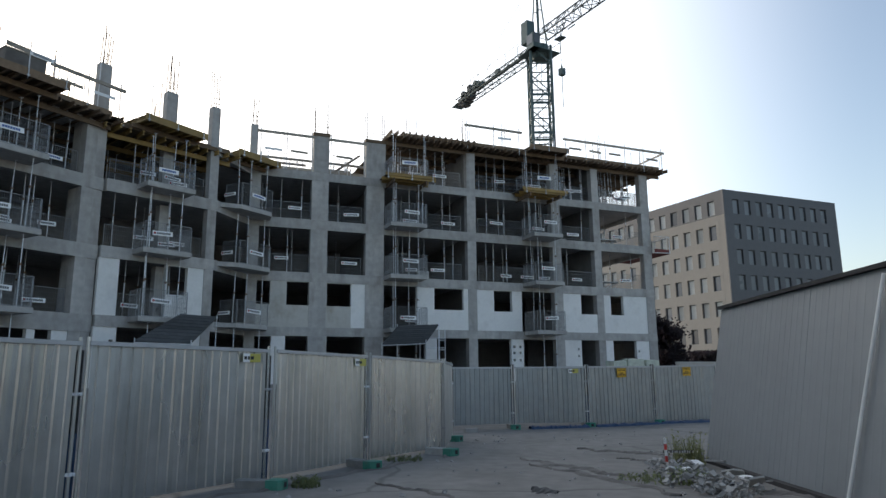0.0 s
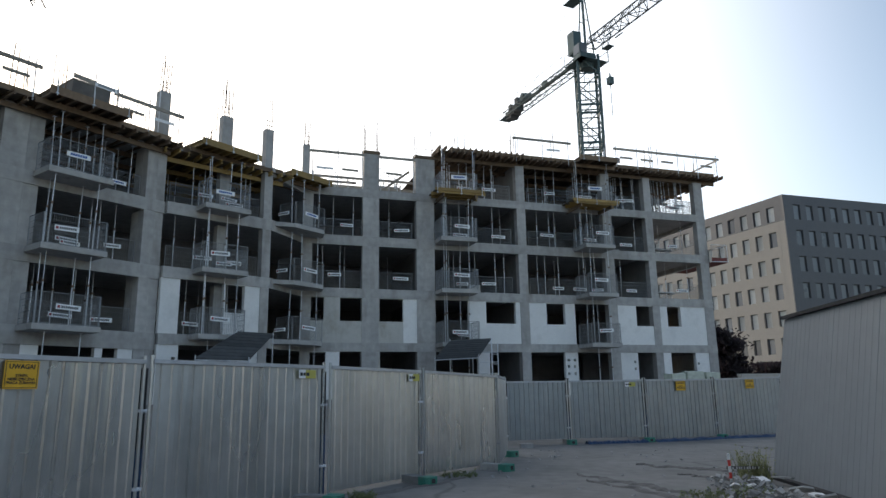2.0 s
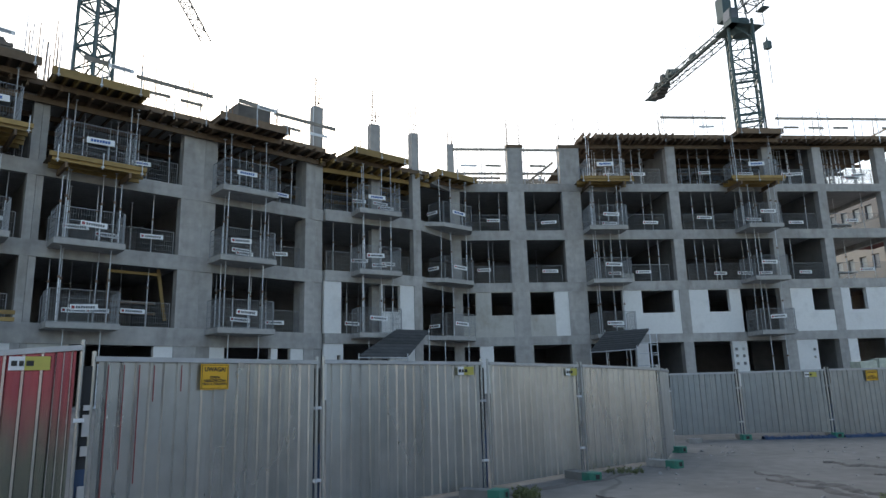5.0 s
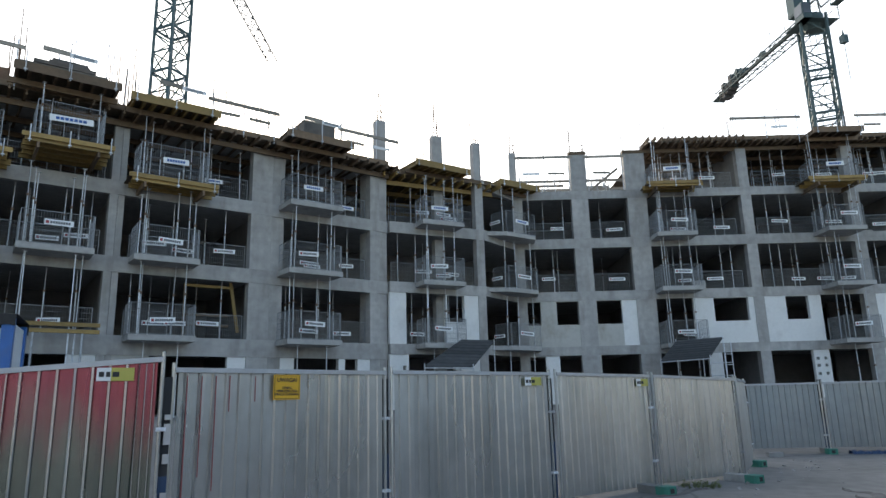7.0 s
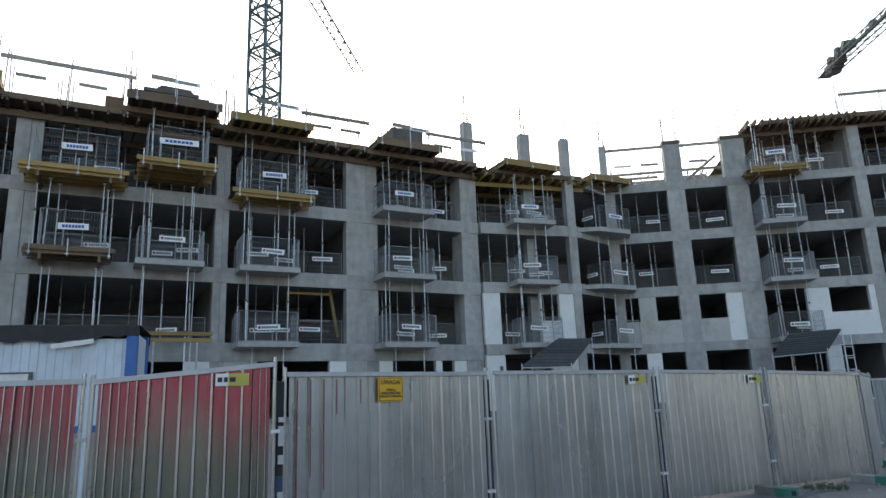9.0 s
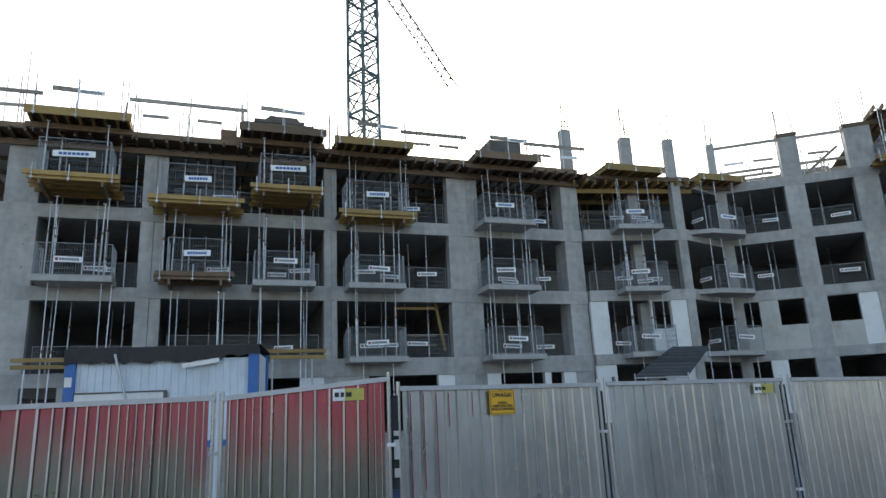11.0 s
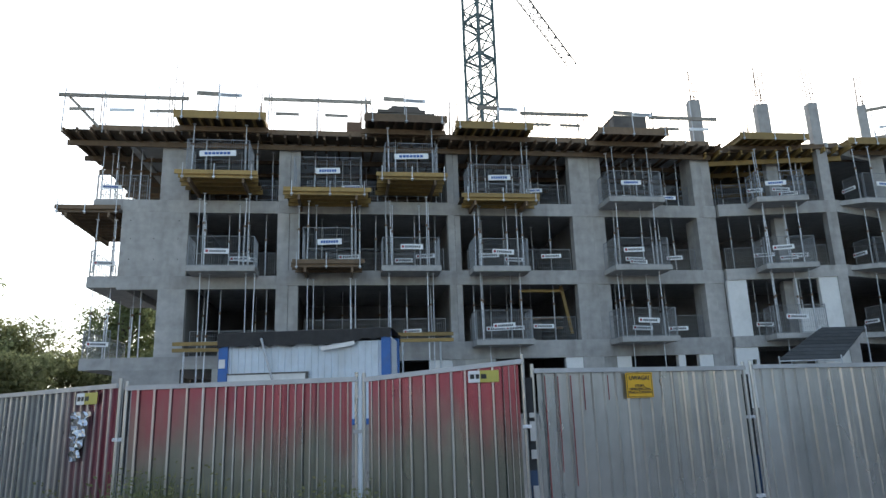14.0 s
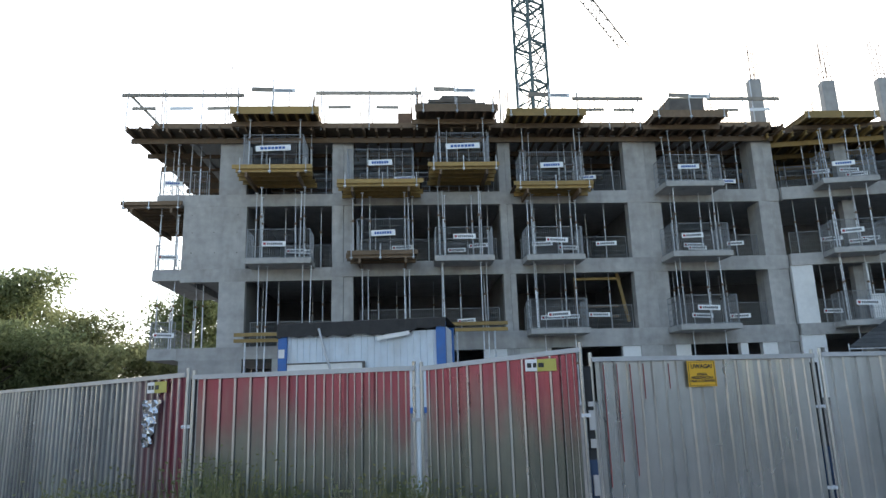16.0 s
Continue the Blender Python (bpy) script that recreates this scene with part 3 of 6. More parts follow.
def stub_columns():
    def stub(f, x0, x1, y0, y1, z0, z1, bars=2):
        ob = frame_box("column_stub", f, x0, x1, y0, y1, z0, z1)
        rnd = random.Random(int(x0 * 100))
        for i in range(bars):
            for yy in (y0 + 0.08, y1 - 0.08):
                x = x0 + 0.07 + (x1 - x0 - 0.14) * i / (bars - 1)
                a = f @ Vector((x, yy, z1 - 0.05))
                b = f @ Vector((x + rnd.uniform(-0.07, 0.07), yy + rnd.uniform(-0.07, 0.07), z1 + rnd.uniform(1.3, 1.9)))
                part("starter_bar", Solid().bar(a, b, 0.02, 5), REBAR, ob)
        for zz in (z1 + 0.2, z1 + 0.45):
            part("link_bar", Solid().box(x0 + 0.04, x1 - 0.04, y0 + 0.06, y0 + 0.085, zz, zz + 0.02, f), REBAR, ob)
    stub(FA, 17.78, 18.26, 0.05, 0.42, 12.2, 14.62, 3)
    stub(FB, 2.58, 3.1, 0.7, 1.1, 12.2, 14.5, 3)
    stub(FB, 4.5, 4.9, 0.05, 0.42, 12.2, 14.15)
    stub(FC, -4.1, -3.74, 0.03, 0.42, 12.2, 14.5)
    stub(FC, -0.83, 0.0, 0.03, 0.42, 12.26, 14.4, 2)
    stub(FC, 2.05, 3.16, 0.03, 0.42, 12.26, 14.42, 2)


for a, b in ((-0.88, 0.04), (2.0, 3.22)):
    part("column_cap", Solid().box(a, b, -0.02, 0.46, 14.3, 14.47, FC), BEAMBROWN, block, "brown shutter board round the pier head")
build_frame()
infill()
stub_columns()

# ---- balconies ----
# frame, left, right, reach outwards, levels cast in concrete
BALCONIES = [
    (FA, -3.05, -0.65, 1.15, (2,)),
    (FA, 3.95, 6.2, 1.1, (2,)),
    (FA, 7.45, 9.7, 1.0, (1, 2)),
    (FA, 13.05, 15.4, 1.25, (1, 2, 3)),
    (FB, 1.25, 3.35, 1.0, (1, 2, 3)),
    (FC, 3.1, 5.15, 1.2, (1, 2, 3)),
    (FC, 11.6, 13.5, 1.5, (1, 2, 3)),
]
guard_meshes = {}


def guard_mesh(length, height):
    """A welded wire panel in a thin frame."""
    key = (round(length, 1), round(height, 1))
    if key not in guard_meshes:
        s, L = Solid(), key[0]
        for z in (0.03, height):
            s.box(0, L, -0.01, 0.01, z - 0.009, z + 0.009)
        for x in (0, L):
            s.box(x - 0.011, x + 0.011, -0.012, 0.012, 0, height)
        k = max(2, int(L / 0.08))
        for i in range(1, k):
            x = L * i / k
            s.box(x - 0.0035, x + 0.0035, -0.004, 0.004, 0.03, height)
        for i in range(1, 5):
            z = height * i / 5
            s.box(0, L, 0.005, 0.013, z - 0.004, z + 0.004)
        guard_meshes[key] = s.mesh("wire_guard", WIRE)
    return guard_meshes[key]


def guard(m, length, height=1.1):
    single("wire_guard", guard_mesh(length, height), WIRE, m, "grey welded wire guard panel on a slab edge", "guard rail", "wire guards")


banner_parts = {}


def banner(m, width=0.85, height=0.19, blue=False):
    """A white company board: plain coloured mark and grey bars for its lettering."""
    key = (round(width, 2), round(height, 2), blue)
    if key not in banner_parts:
        w, h = key[0], key[1]
        letters = Solid()
        n = 7 if blue else 8
        x0, step = (-0.3 * w if not blue else -0.36 * w), (0.72 if blue else 0.7) * w / n
        for i in range(n):
            letters.box(x0 + i * step, x0 + i * step + step * 0.8, -0.018, -0.013, -h * 0.22, h * 0.22)
        mark = Solid().box(-0.45 * w, -0.45 * w + h * 0.48, -0.018, -0.013, -h * 0.25, h * 0.25)
        banner_parts[key] = (Solid().box(-w / 2, w / 2, -0.012, 0.012, -h / 2, h / 2).mesh("board", SIGNW),
                             None if blue else mark.mesh("mark", SIGNR), letters.mesh("lettering", SIGNB if blue else SIGNG))
    t = thing("company_board", m, "white company board with blue lettering on a guard" if blue else "white company board with a red mark on a guard", "sign", "company boards")
    for nm, me in zip(("board", "mark", "lettering"), banner_parts[key]):
        if me:
            part(nm, me, None, t)


prop_master = {}


def prop(m, height, lean=(0, 0)):
    """A steel shoring prop: outer tube, inner tube, collar, plates."""
    h = round(height * 5) / 5
    if h not in prop_master:
        base = Solid().box(-0.06, 0.06, -0.06, 0.06, 0, 0.008).bar((0, 0, 0.008), (0, 0, h * 0.58), 0.025, 7).mesh("outer_tube", STEEL)
        top = Solid().bar((0, 0, h * 0.56), (0, 0, h - 0.01), 0.018, 7).box(-0.06, 0.06, -0.06, 0.06, h - 0.01, h).mesh("inner_tube", STEEL)
        col = Solid().bar((0, 0, h * 0.57), (0, 0, h * 0.57 + 0.09), 0.036, 8).bar((-0.1, 0, h * 0.585), (0.1, 0, h * 0.585), 0.009, 5).mesh("collar", REBAR)
        prop_master[h] = (base, top, col)
    t = thing("shoring_prop", m @ pose(0, 0, 0, lean[0], lean[1], 0), "slim grey steel shoring prop under a slab", "prop", "shoring props")
    for nm, me in zip(("outer_tube", "inner_tube", "collar"), prop_master[h]):
        part(nm, me, None, t)


table_master = {}
rs = random.Random(7)


def table(f, x0, x1, reach, ztop, yellow=True, back=0.35):
    """A cantilevered formwork table: plywood deck on long joists, two cross carriers, edge board and pins."""
    L = round(x1 - x0, 1)
    D = round(reach + back, 1)
    across = ztop > 12.22 and f is not FC or ztop > 14
    key = (L, D, yellow, across)
    if key not in table_master:
        tone = YELLOW if yellow else BEAMBROWN
        table_master[key] = (
            Solid().box(0, L, 0, D, -0.03, 0).mesh("deck", PLY),
            Solid().box(-0.06, L + 0.06, 0.0, 0.04, -0.24 if across else -0.1, 0.06).mesh("edge_board", tone),
            Solid().box(0, L, -0.035, 0.035, -0.05, 0).box(0, L, -0.035, 0.035, -0.19, -0.14).box(0, L, -0.013, 0.013, -0.14, -0.05).mesh("joist", tone) if not across else
            Solid().box(-0.04, 0.04, 0.03, D, -0.05, 0).box(-0.04, 0.04, 0.03, D, -0.2, -0.15).box(-0.014, 0.014, 0.03, D, -0.15, -0.05).mesh("joist", tone),
            Solid().box(-0.04, 0.04, -0.02, D, -0.2, 0).mesh("carrier_beam", BEAMBROWN),
            Solid().bar((0, 0, -0.3), (0, 0, 0.3), 0.018, 6).box(-0.05, 0.05, -0.03, 0.03, -0.24, -0.2).mesh("edge_pin", STEEL))
    deck, edge, joist, carrier, pin = table_master[key]
    t = thing("formwork_table", f @ pose(x0, -reach, ztop), "yellow timber formwork table for a balcony" if yellow else "weathered timber formwork table for a balcony", "formwork", "formwork tables")
    part("deck", deck, PLY, t)
    part("edge_board", edge, YELLOW, t, m=pose(0, -0.045, -0.005))
    if across:
        # joists run out from the wall over two long carriers
        n = round(L / 0.4)
        for i in range(n + 1):
            part("joist", joist, YELLOW, t, m=pose(0.05 + (L - 0.1) * i / n, rs.uniform(0.0, 0.12), -0.033, 0, 0, rs.uniform(-2.5, 2.5)))
        long_beam = Solid().box(-0.12, L + 0.12, -0.04, 0.04, -0.2, 0).mesh("carrier_beam", BEAMBROWN)
        for y in (0.75, D - 0.3):
            part("carrier_beam", long_beam, BEAMBROWN, t, m=pose(rs.uniform(-0.1, 0.1), y, -0.236))
    else:
        n = max(3, round(D / 0.42))
        for i in range(n):
            part("joist", joist, YELLOW, t, m=pose(rs.uniform(-0.14, 0.14), 0.05 + (D - 0.1) * i / (n - 1), -0.033))
        for x in (0.16 * L, 0.84 * L):
            part("carrier_beam", carrier, BEAMBROWN, t, m=pose(x, 0, -0.225))
    for k in (0.06, 0.5, 0.94):
        part("edge_pin", pin, STEEL, t, m=pose(L * k + rs.uniform(-0.1, 0.1), -0.075, 0.0))


def balcony(f, x0, x1, reach, level):
    zt = Z[level][1] - 0.03
    part("balcony_slab", Solid().box(x0, x1, -reach, -0.002, zt - 0.2, zt, f).box(x0 + 0.05, x1 - 0.05, -reach + 0.05, -0.002, zt - 0.21, zt - 0.2, f), SLABC, block, "grey cast balcony slab")
    guard(f @ pose(x0 + 0.05, -reach + 0.06, zt), x1 - x0 - 0.1)
    guard(f @ pose(x0 + 0.05, -reach + 0.08, zt, 0, 0, 90), reach - 0.1)
    guard(f @ pose(x1 - 0.05, -reach + 0.08, zt, 0, 0, 90), reach - 0.1)


for f, x0, x1, reach, levels in BALCONIES:
    for k in levels:
        balcony(f, x0, x1, reach, k)
        zt = Z[k][1] - 0.03
        c = rs.uniform(0.35, 0.6)
        banner(f @ pose(x0 + (x1 - x0) * c, -reach + 0.04, zt + rs.uniform(0.5, 0.75), 0, rs.uniform(-3, 3), 0), blue=(k == 3 and f is not FC))
        if rs.random() < 0.6:
            banner(f @ pose(x0 + (x1 - x0) * (c + 0.28), -0.1, zt + rs.uniform(0.35, 0.6), 0, rs.uniform(-3, 3), 0), 0.75, 0.16)
        # the props that carry the balcony above
        top = {1: 2.55, 2: 2.55, 3: 2.25}[k]
        for x in (x0 + 0.35, x1 - 0.4):
            prop(f @ pose(x + rs.uniform(-0.05, 0.05), -reach + rs.uniform(0.2, 0.4), zt), top, (rs.uniform(-1, 1), rs.uniform(-1.2, 1.2)))
        prop(f @ pose(x0 + 0.45, -0.3, zt), top, (0, rs.uniform(-1.5, 1.5)))
        prop(f @ pose(x1 - 0.7, -0.25, zt), top, (0, rs.uniform(-1.5, 1.5)))
    if 1 in levels:
        for x in (x0 + 0.6, x1 - 0.5):
            prop(f @ pose(x, -reach + 0.4, 1.2), 2.6)

# the skewed balcony in the inner corner
for k in (1, 2, 3):
    zt = Z[k][1] - 0.03
    pts = [(-10.55, 30.2), (-9.45, 30.75), (-8.45, 32.4), (-8.75, 33.25), (-9.65, 32.85)]
    part("balcony_slab", Solid().prism(pts, zt - 0.2, zt), SLABC, block, "grey cast balcony slab")
    guard(pose(-9.45, 30.8, zt, 0, 0, 58.8), 1.9)
    guard(pose(-9.5, 30.8, zt, 0, 0, 153), 1.0)
    banner(pose(-8.9, 31.6, zt + 0.6, 0, 3, 58.8), blue=(k == 3))
    banner(pose(-9.98, 30.55, zt + 0.45, 0, 0, -27), 0.7, 0.16)
    for x, y in ((-9.7, 30.95), (-8.75, 32.3), (-9.3, 31.5)):
        prop(pose(x, y, zt), 2.5 if k < 3 else 2.3, (rs.uniform(-1, 1), rs.uniform(-1, 1)))
for x, y in ((-9.6, 30.95), (-8.8, 32.3)):
    prop(pose(x, y, 1.2), 2.6)

# ---- formwork ----
TABLES = [
    (FA, -3.45, -0.65, 1.65, 10.2, True), (FA, 0.4, 3.5, 1.6, 9.62, True), (FA, 3.8, 6.4, 1.65, 10.25, True), (FA, 7.1, 10.1, 1.25, 9.6, True),
    (FA, 0.75, 3.3, 1.3, 6.95, False),
    (FA, -3.6, -0.4, 1.7, 12.5, True), (FA, 3.35, 6.5, 1.7, 12.58, False), (FA, 6.9, 9.95, 1.7, 12.4, True), (FA, 12.65, 15.6, 1.75, 12.3, False),
    (FA, -8.0, -5.75, 0.1, 9.3, False, 4.5),
    (FD, -5.1, -2.1, 0.0, 12.42, True, 1.9), (FD, -0.05, 2.55, -0.15, 12.36, True, 2.0),
    (FC, 2.8, 5.5, 1.35, 12.2, True), (FC, 11.0, 13.95, 1.45, 12.2, True), (FC, 11.6, 14.1, 1.5, 14.85, False),
]
for row in TABLES:
    table(*row)
# props and guards that stand on the lower tables
for f, x0, x1, reach, z, up in ((FA, -3.45, -0.65, 1.65, 10.2, 1.9), (FA, 0.4, 3.5, 1.6, 9.62, 0), (FA, 3.8, 6.4, 1.65, 10.25, 1.9), (FA, 7.1, 10.1, 1.25, 9.6, 2.3), (FA, 0.75, 3.3, 1.3, 6.95, 2.35), (FC, 2.8, 5.5, 1.35, 12.2, 2.3), (FC, 11.0, 13.95, 1.45, 12.2, 2.4)):
    guard(f @ pose(x0 + 0.3, -reach + 0.15, z), x1 - x0 - 0.6, 1.3 if f is FA else 1.0)
    guard(f @ pose(x0 + 0.3, -reach + 0.15, z, 0, 0, 90), reach - 0.2, 1.3 if f is FA else 1.0)
    guard(f @ pose(x1 - 0.3, -reach + 0.15, z, 0, 0, 90), reach - 0.2, 1.3 if f is FA else 1.0)
    banner(f @ pose(x0 + (x1 - x0) * 0.5, -reach + 0.1, z + 0.75, 0, -2, 0), 1.3 if up == 1.9 else 0.9, 0.22, blue=True)
    if up:
        for x in (x0 + 0.45, x1 - 0.45):
            prop(f @ pose(x, -reach + 0.35, z), up, (0, rs.uniform(-1, 1)))
            prop(f @ pose(x + 0.3, -0.4, z), up, (0, rs.uniform(-2, 2)))
# props under the tables
for f, x0, x1, reach, z0, z1 in ((FA, -3.05, -0.45, 1.0, 6.82, 9.7), (FA, 0.4, 3.5, 1.0, 6.95, 9.2), (FA, 3.65, 6.2, 0.9, 6.82, 9.7), (FA, 7.1, 10.0, 0.85, 6.82, 9.1), (FA, 0.75, 3.3, 0.9, 1.2, 6.5),
                                 (FA, -3.05, -0.45, 0.9, 1.2, 6.6), (FA, 3.65, 6.2, 0.9, 1.2, 6.6), (FC, 2.8, 5.5, 1.0, 9.62, 11.8), (FC, 11.0, 13.95, 1.2, 9.62, 11.8), (FA, -7.1, -5.4, 0.0, 6.84, 8.9)):
    for x in (x0 + 0.5, x1 - 0.5):
        prop(f @ pose(x, -reach + 0.1, z0), z1 - z0, (0, rs.uniform(-0.8, 0.8)))
        if z1 - z0 > 4:
            prop(f @ pose(x + 0.18, -reach + 0.25, z0), z1 - z0, (0, rs.uniform(-0.8, 0.8)))


def slab_formwork(f, x0, x1, y0, y1, ztop, beam, step=0.5, label="", teeth=0.0):
    """Decking of the next slab: plywood on cross joists, carried by two long beams."""
    t = thing("slab_formwork", f @ pose(x0, y0, ztop), label, "formwork")
    L, D = x1 - x0, y1 - y0
    part("deck", Solid().box(0, L, 0.25, D, -0.03, 0.0), PLY, t)
    part("stop_board", Solid().box(0.85, L - 0.2, 0.42, 0.45, 0.002, 0.26), BEAMBROWN, t, "brown edge board")
    j = Solid().box(-0.04, 0.04, 0, min(D, 3.5), -0.06, -0.0).box(-0.04, 0.04, 0, min(D, 3.5), -0.2, -0.14).box(-0.014, 0.014, 0, min(D, 3.5), -0.14, -0.06).mesh("joist", beam)
    n = int(L / step)
    for i in range(n + 1):
        part("joist", j, beam, t, m=pose(L * i / n, rs.uniform(-0.15, 0.15), -0.033, 0, 0, rs.uniform(-4, 4)))
    # loose joist ends that stick up over the edge
    tooth = Solid().box(-0.03, 0.03, 0, 0.9, -0.1, 0.1).mesh("loose_joist", beam)
    for i in range(int(teeth / 0.36)):
        part("loose_joist", tooth, beam, t, m=pose(0.1 + 0.36 * i, -0.1, 0.08, rs.uniform(-22, -12), 0, rs.uniform(8, 20)))
    for y in (0.75, 2.4, 4.0, 5.6, 7.2):
        part("carrier_beam", Solid().box(rs.uniform(-0.15, 0.1), L, y, y + 0.08, -0.44, -0.235), beam, t)


slab_formwork(FA, -7.75, 18.3, -0.9, 12.2, 12.15, BEAMBROWN, label="weathered timber slab formwork with dark joists")
slab_formwork(FB, -0.3, 5.7, -0.35, 11.0, 11.98, YELLOW, label="yellow timber slab formwork with splayed joists")
slab_formwork(FC, 3.2, 22.2, -0.6, 12.2, 14.78, BEAMBROWN, 0.38, label="weathered timber slab formwork with toothed joist ends", teeth=5.6)

# props on the open floors behind the facade
SPANS = [(FA, (-5.5, -4.9), (3,)), (FA, (-5.6, -4.5), (1,)), (FA, (-3.0, -0.2), (1, 2, 3)), (FA, (1.2, 6.4), (1, 2, 3)), (FA, (7.6, 11.7), (1, 2, 3)), (FA, (13.5, 17.2), (1, 2, 3)),
         (FB, (0.3, 4.3), (1, 2, 3)), (FC, (-3.3, -1.0), (2, 3)), (FC, (0.2, 1.8), (2, 3)), (FC, (3.5, 7.7), (2, 3, 4)), (FC, (9.0, 13.5), (2, 3, 4)), (FC, (14.5, 16.5), (2, 3, 4)), (FC, (17.4, 20.3), (2, 3, 4)), (FC, (17.5, 20.4), (4,)), (FC, (17.3, 20.2), (4,)), (FC, (14.6, 16.5), (4,))]
for f, (a, b), floors in SPANS:
    for fl in floors:
        z0, z1 = FLOOR[fl]
        if f is FA and b < 0.3:
            z0 = END_BAY[fl][1]
        dense = (fl == 3 and f is not FC) or fl == 4
        step = 0.36 if dense else 0.7
        n = max(2, int((b - a) / step))
        for i in range(n):
            x = a + (b - a) * (i + rs.uniform(0.15, 0.85)) / n
            prop(f @ pose(x, rs.choice((0.5, 0.6, 0.8, 1.2, 2.2, 3.4)), z0), z1 - z0 + (0.1 if dense else 0.2), (rs.uniform(-0.8, 0.8), rs.uniform(-1, 1)))
        # a wire guard and boards across the opening
        if b - a > 1.4:
            guard(f @ pose(a - 0.1, 0.36, z0), b - a + 0.2, 0.95)
            for i in range(2 if b - a > 3 else 1):
                x = a + (b - a) * ((i + rs.uniform(0.35, 0.75)) / (2 if b - a > 3 else 1))
                banner(f @ pose(x, 0.3, z0 + rs.uniform(0.4, 0.75), 0, rs.uniform(-3, 3), 0), rs.choice((0.7, 0.85)), 0.17, blue=(fl >= 3 and f is FA))

# props under the open end bays
for fl, top in ((1, 2.3), (2, 2.3), (3, 2.3)):
    z0, top = END_BAY[fl][1], FLOOR[fl][1] - END_BAY[fl][1] + 0.05
    for i in range(7 if fl == 3 else 4):
        prop(FA @ pose(-6.6 + rs.uniform(0, 0.12), 0.2 + (4.4 / (6 if fl == 3 else 3)) * i, z0 - 0.01), top, (rs.uniform(-1, 1), rs.uniform(-1, 1)))
    for x in (-6.1, -5.6) if fl == 3 else (-6.0,):
        prop(FA @ pose(x, 0.25, z0 - 0.01), top, (0, rs.uniform(-1, 1)))
    guard(FA @ pose(-6.7, 0.08, z0 - 0.01), 0.95 if fl != 3 else 1.8, 1.0)
    guard(FA @ pose(-6.68, 0.1, z0 - 0.01, 0, 0, 90), 4.6, 1.0)
    banner(FA @ pose(-6.2, 0.04, z0 + 0.5, 0, 2, 0), 0.75, 0.17, blue=(fl == 3))

# ---- roof edge: rails, boards, bars ----


def roof_rail(f, x0, x1, y, z, height, lower=True):
    t = thing("roof_rail", f @ pose(x0, y, z), "timber roof edge rail on thin steel posts", "guard rail", "roof rails")
    L = x1 - x0
    part("top_rail", Solid().box(-0.2, L + 0.2, -0.03, 0.03, height - 0.1, height + 0.04), BOARD, t)
    post = Solid().bar((0, 0.03, -0.25), (0, 0.03, height + 0.25), 0.024, 5).mesh("post", STEEL)
    n = max(1, round(L / 1.6))
    for i in range(n + 1):
        part("post", post, STEEL, t, m=pose(L * i / n, 0, 0, 0, rs.uniform(-1.5, 1.5), 0))
    if lower:
        for i in range(n):
            if rs.random() < 0.85:
                part("toe_board", Solid().box(0, 0.9, -0.02, 0.0, -0.06, 0.07), SIGNW if rs.random() < 0.4 else BOARD, t, m=pose(L * (i + 0.15) / n, 0, height * 0.52, 0, rs.uniform(-2, 2), 0))


for row in ((FA, -7.9, -3.6, -0.65, 12.3, 1.25), (FA, -0.4, 3.4, -0.65, 12.3, 1.35), (FA, 9.95, 12.5, -0.65, 12.3, 1.1), (FA, 15.6, 18.3, -0.65, 12.3, 1.1),
            (FC, -3.6, -0.9, 0.05, 12.25, 1.98), (FC, 0.1, 1.95, 0.05, 12.25, 1.95), (FC, 0.0, 1.95, 4.0, 12.25, 1.5), (FC, -2.8, -0.9, 3.0, 12.25, 1.3),
            (FC, -3.3, 3.0, 2.2, 12.25, 0.8), (FC, -3.3, 3.0, 2.3, 12.25, 1.35), (FC, -3.0, 3.2, 6.5, 12.25, 1.9), (FC, -3.3, 3.2, 6.4, 12.25, 1.1), (FC, -2.5, 3.1, 10.5, 12.25, 1.6),
            (FC, 8.0, 11.4, -0.4, 14.79, 1.2), (FC, 14.7, 22.1, -0.4, 14.79, 1.2)):
    roof_rail(*row)
for x, z, h in ((-2.95, 12.5, 0.84), (4.03, 12.58, 0.78), (7.75, 12.4, 0.74), (13.4, 12.3, 0.8)):
    t = thing("table_edge_board", FA @ pose(x, -1.5, z), "grey and white lettered boards on one thin post", "guard board", "table edge boards")
    part("post", Solid().bar((0.85, 0.03, -0.2), (0.85, 0.03, h + 0.42), 0.02, 5), STEEL, t)
    part("dark_board", Solid().box(0.0, 0.84, -0.02, 0.0, h - 0.09, h + 0.09), BOARD, t, m=pose(0, 0, 0.02, 0, 1.5, 0))
    b = part("white_board", Solid().box(0.8, 1.66, -0.035, -0.022, h - 0.08, h + 0.08), SIGNW, t, m=pose(0, 0, -0.02, 0, 1.0, 0))
    part("lettering", Solid().box(0.9, 1.55, -0.039, -0.035, h - 0.045, h + 0.045), WIRE, b)
for x in (-2.9, -2.2, -1.5, 0.25, 0.6, 0.95, 1.3, 1.65):
    for y in (1.6, 3.2):
        prop(FC @ pose(x + rs.uniform(-0.1, 0.1), y, 12.25), rs.choice((1.4, 1.6, 1.8)), (rs.uniform(-2, 2), rs.uniform(-2, 2)))
single("brace", Solid().box(0, 2.4, 0, 0.1, 0, 0.12), BOARD, FC @ pose(0.15, 1.2, 12.35, 0, -38, 0), "leaning timber brace on the open top floor", "timber")
t_brace = thing("rail_brace", FA @ pose(-7.8, -0.65, 12.3), "leaning timber brace at the end of the roof rail", "timber")
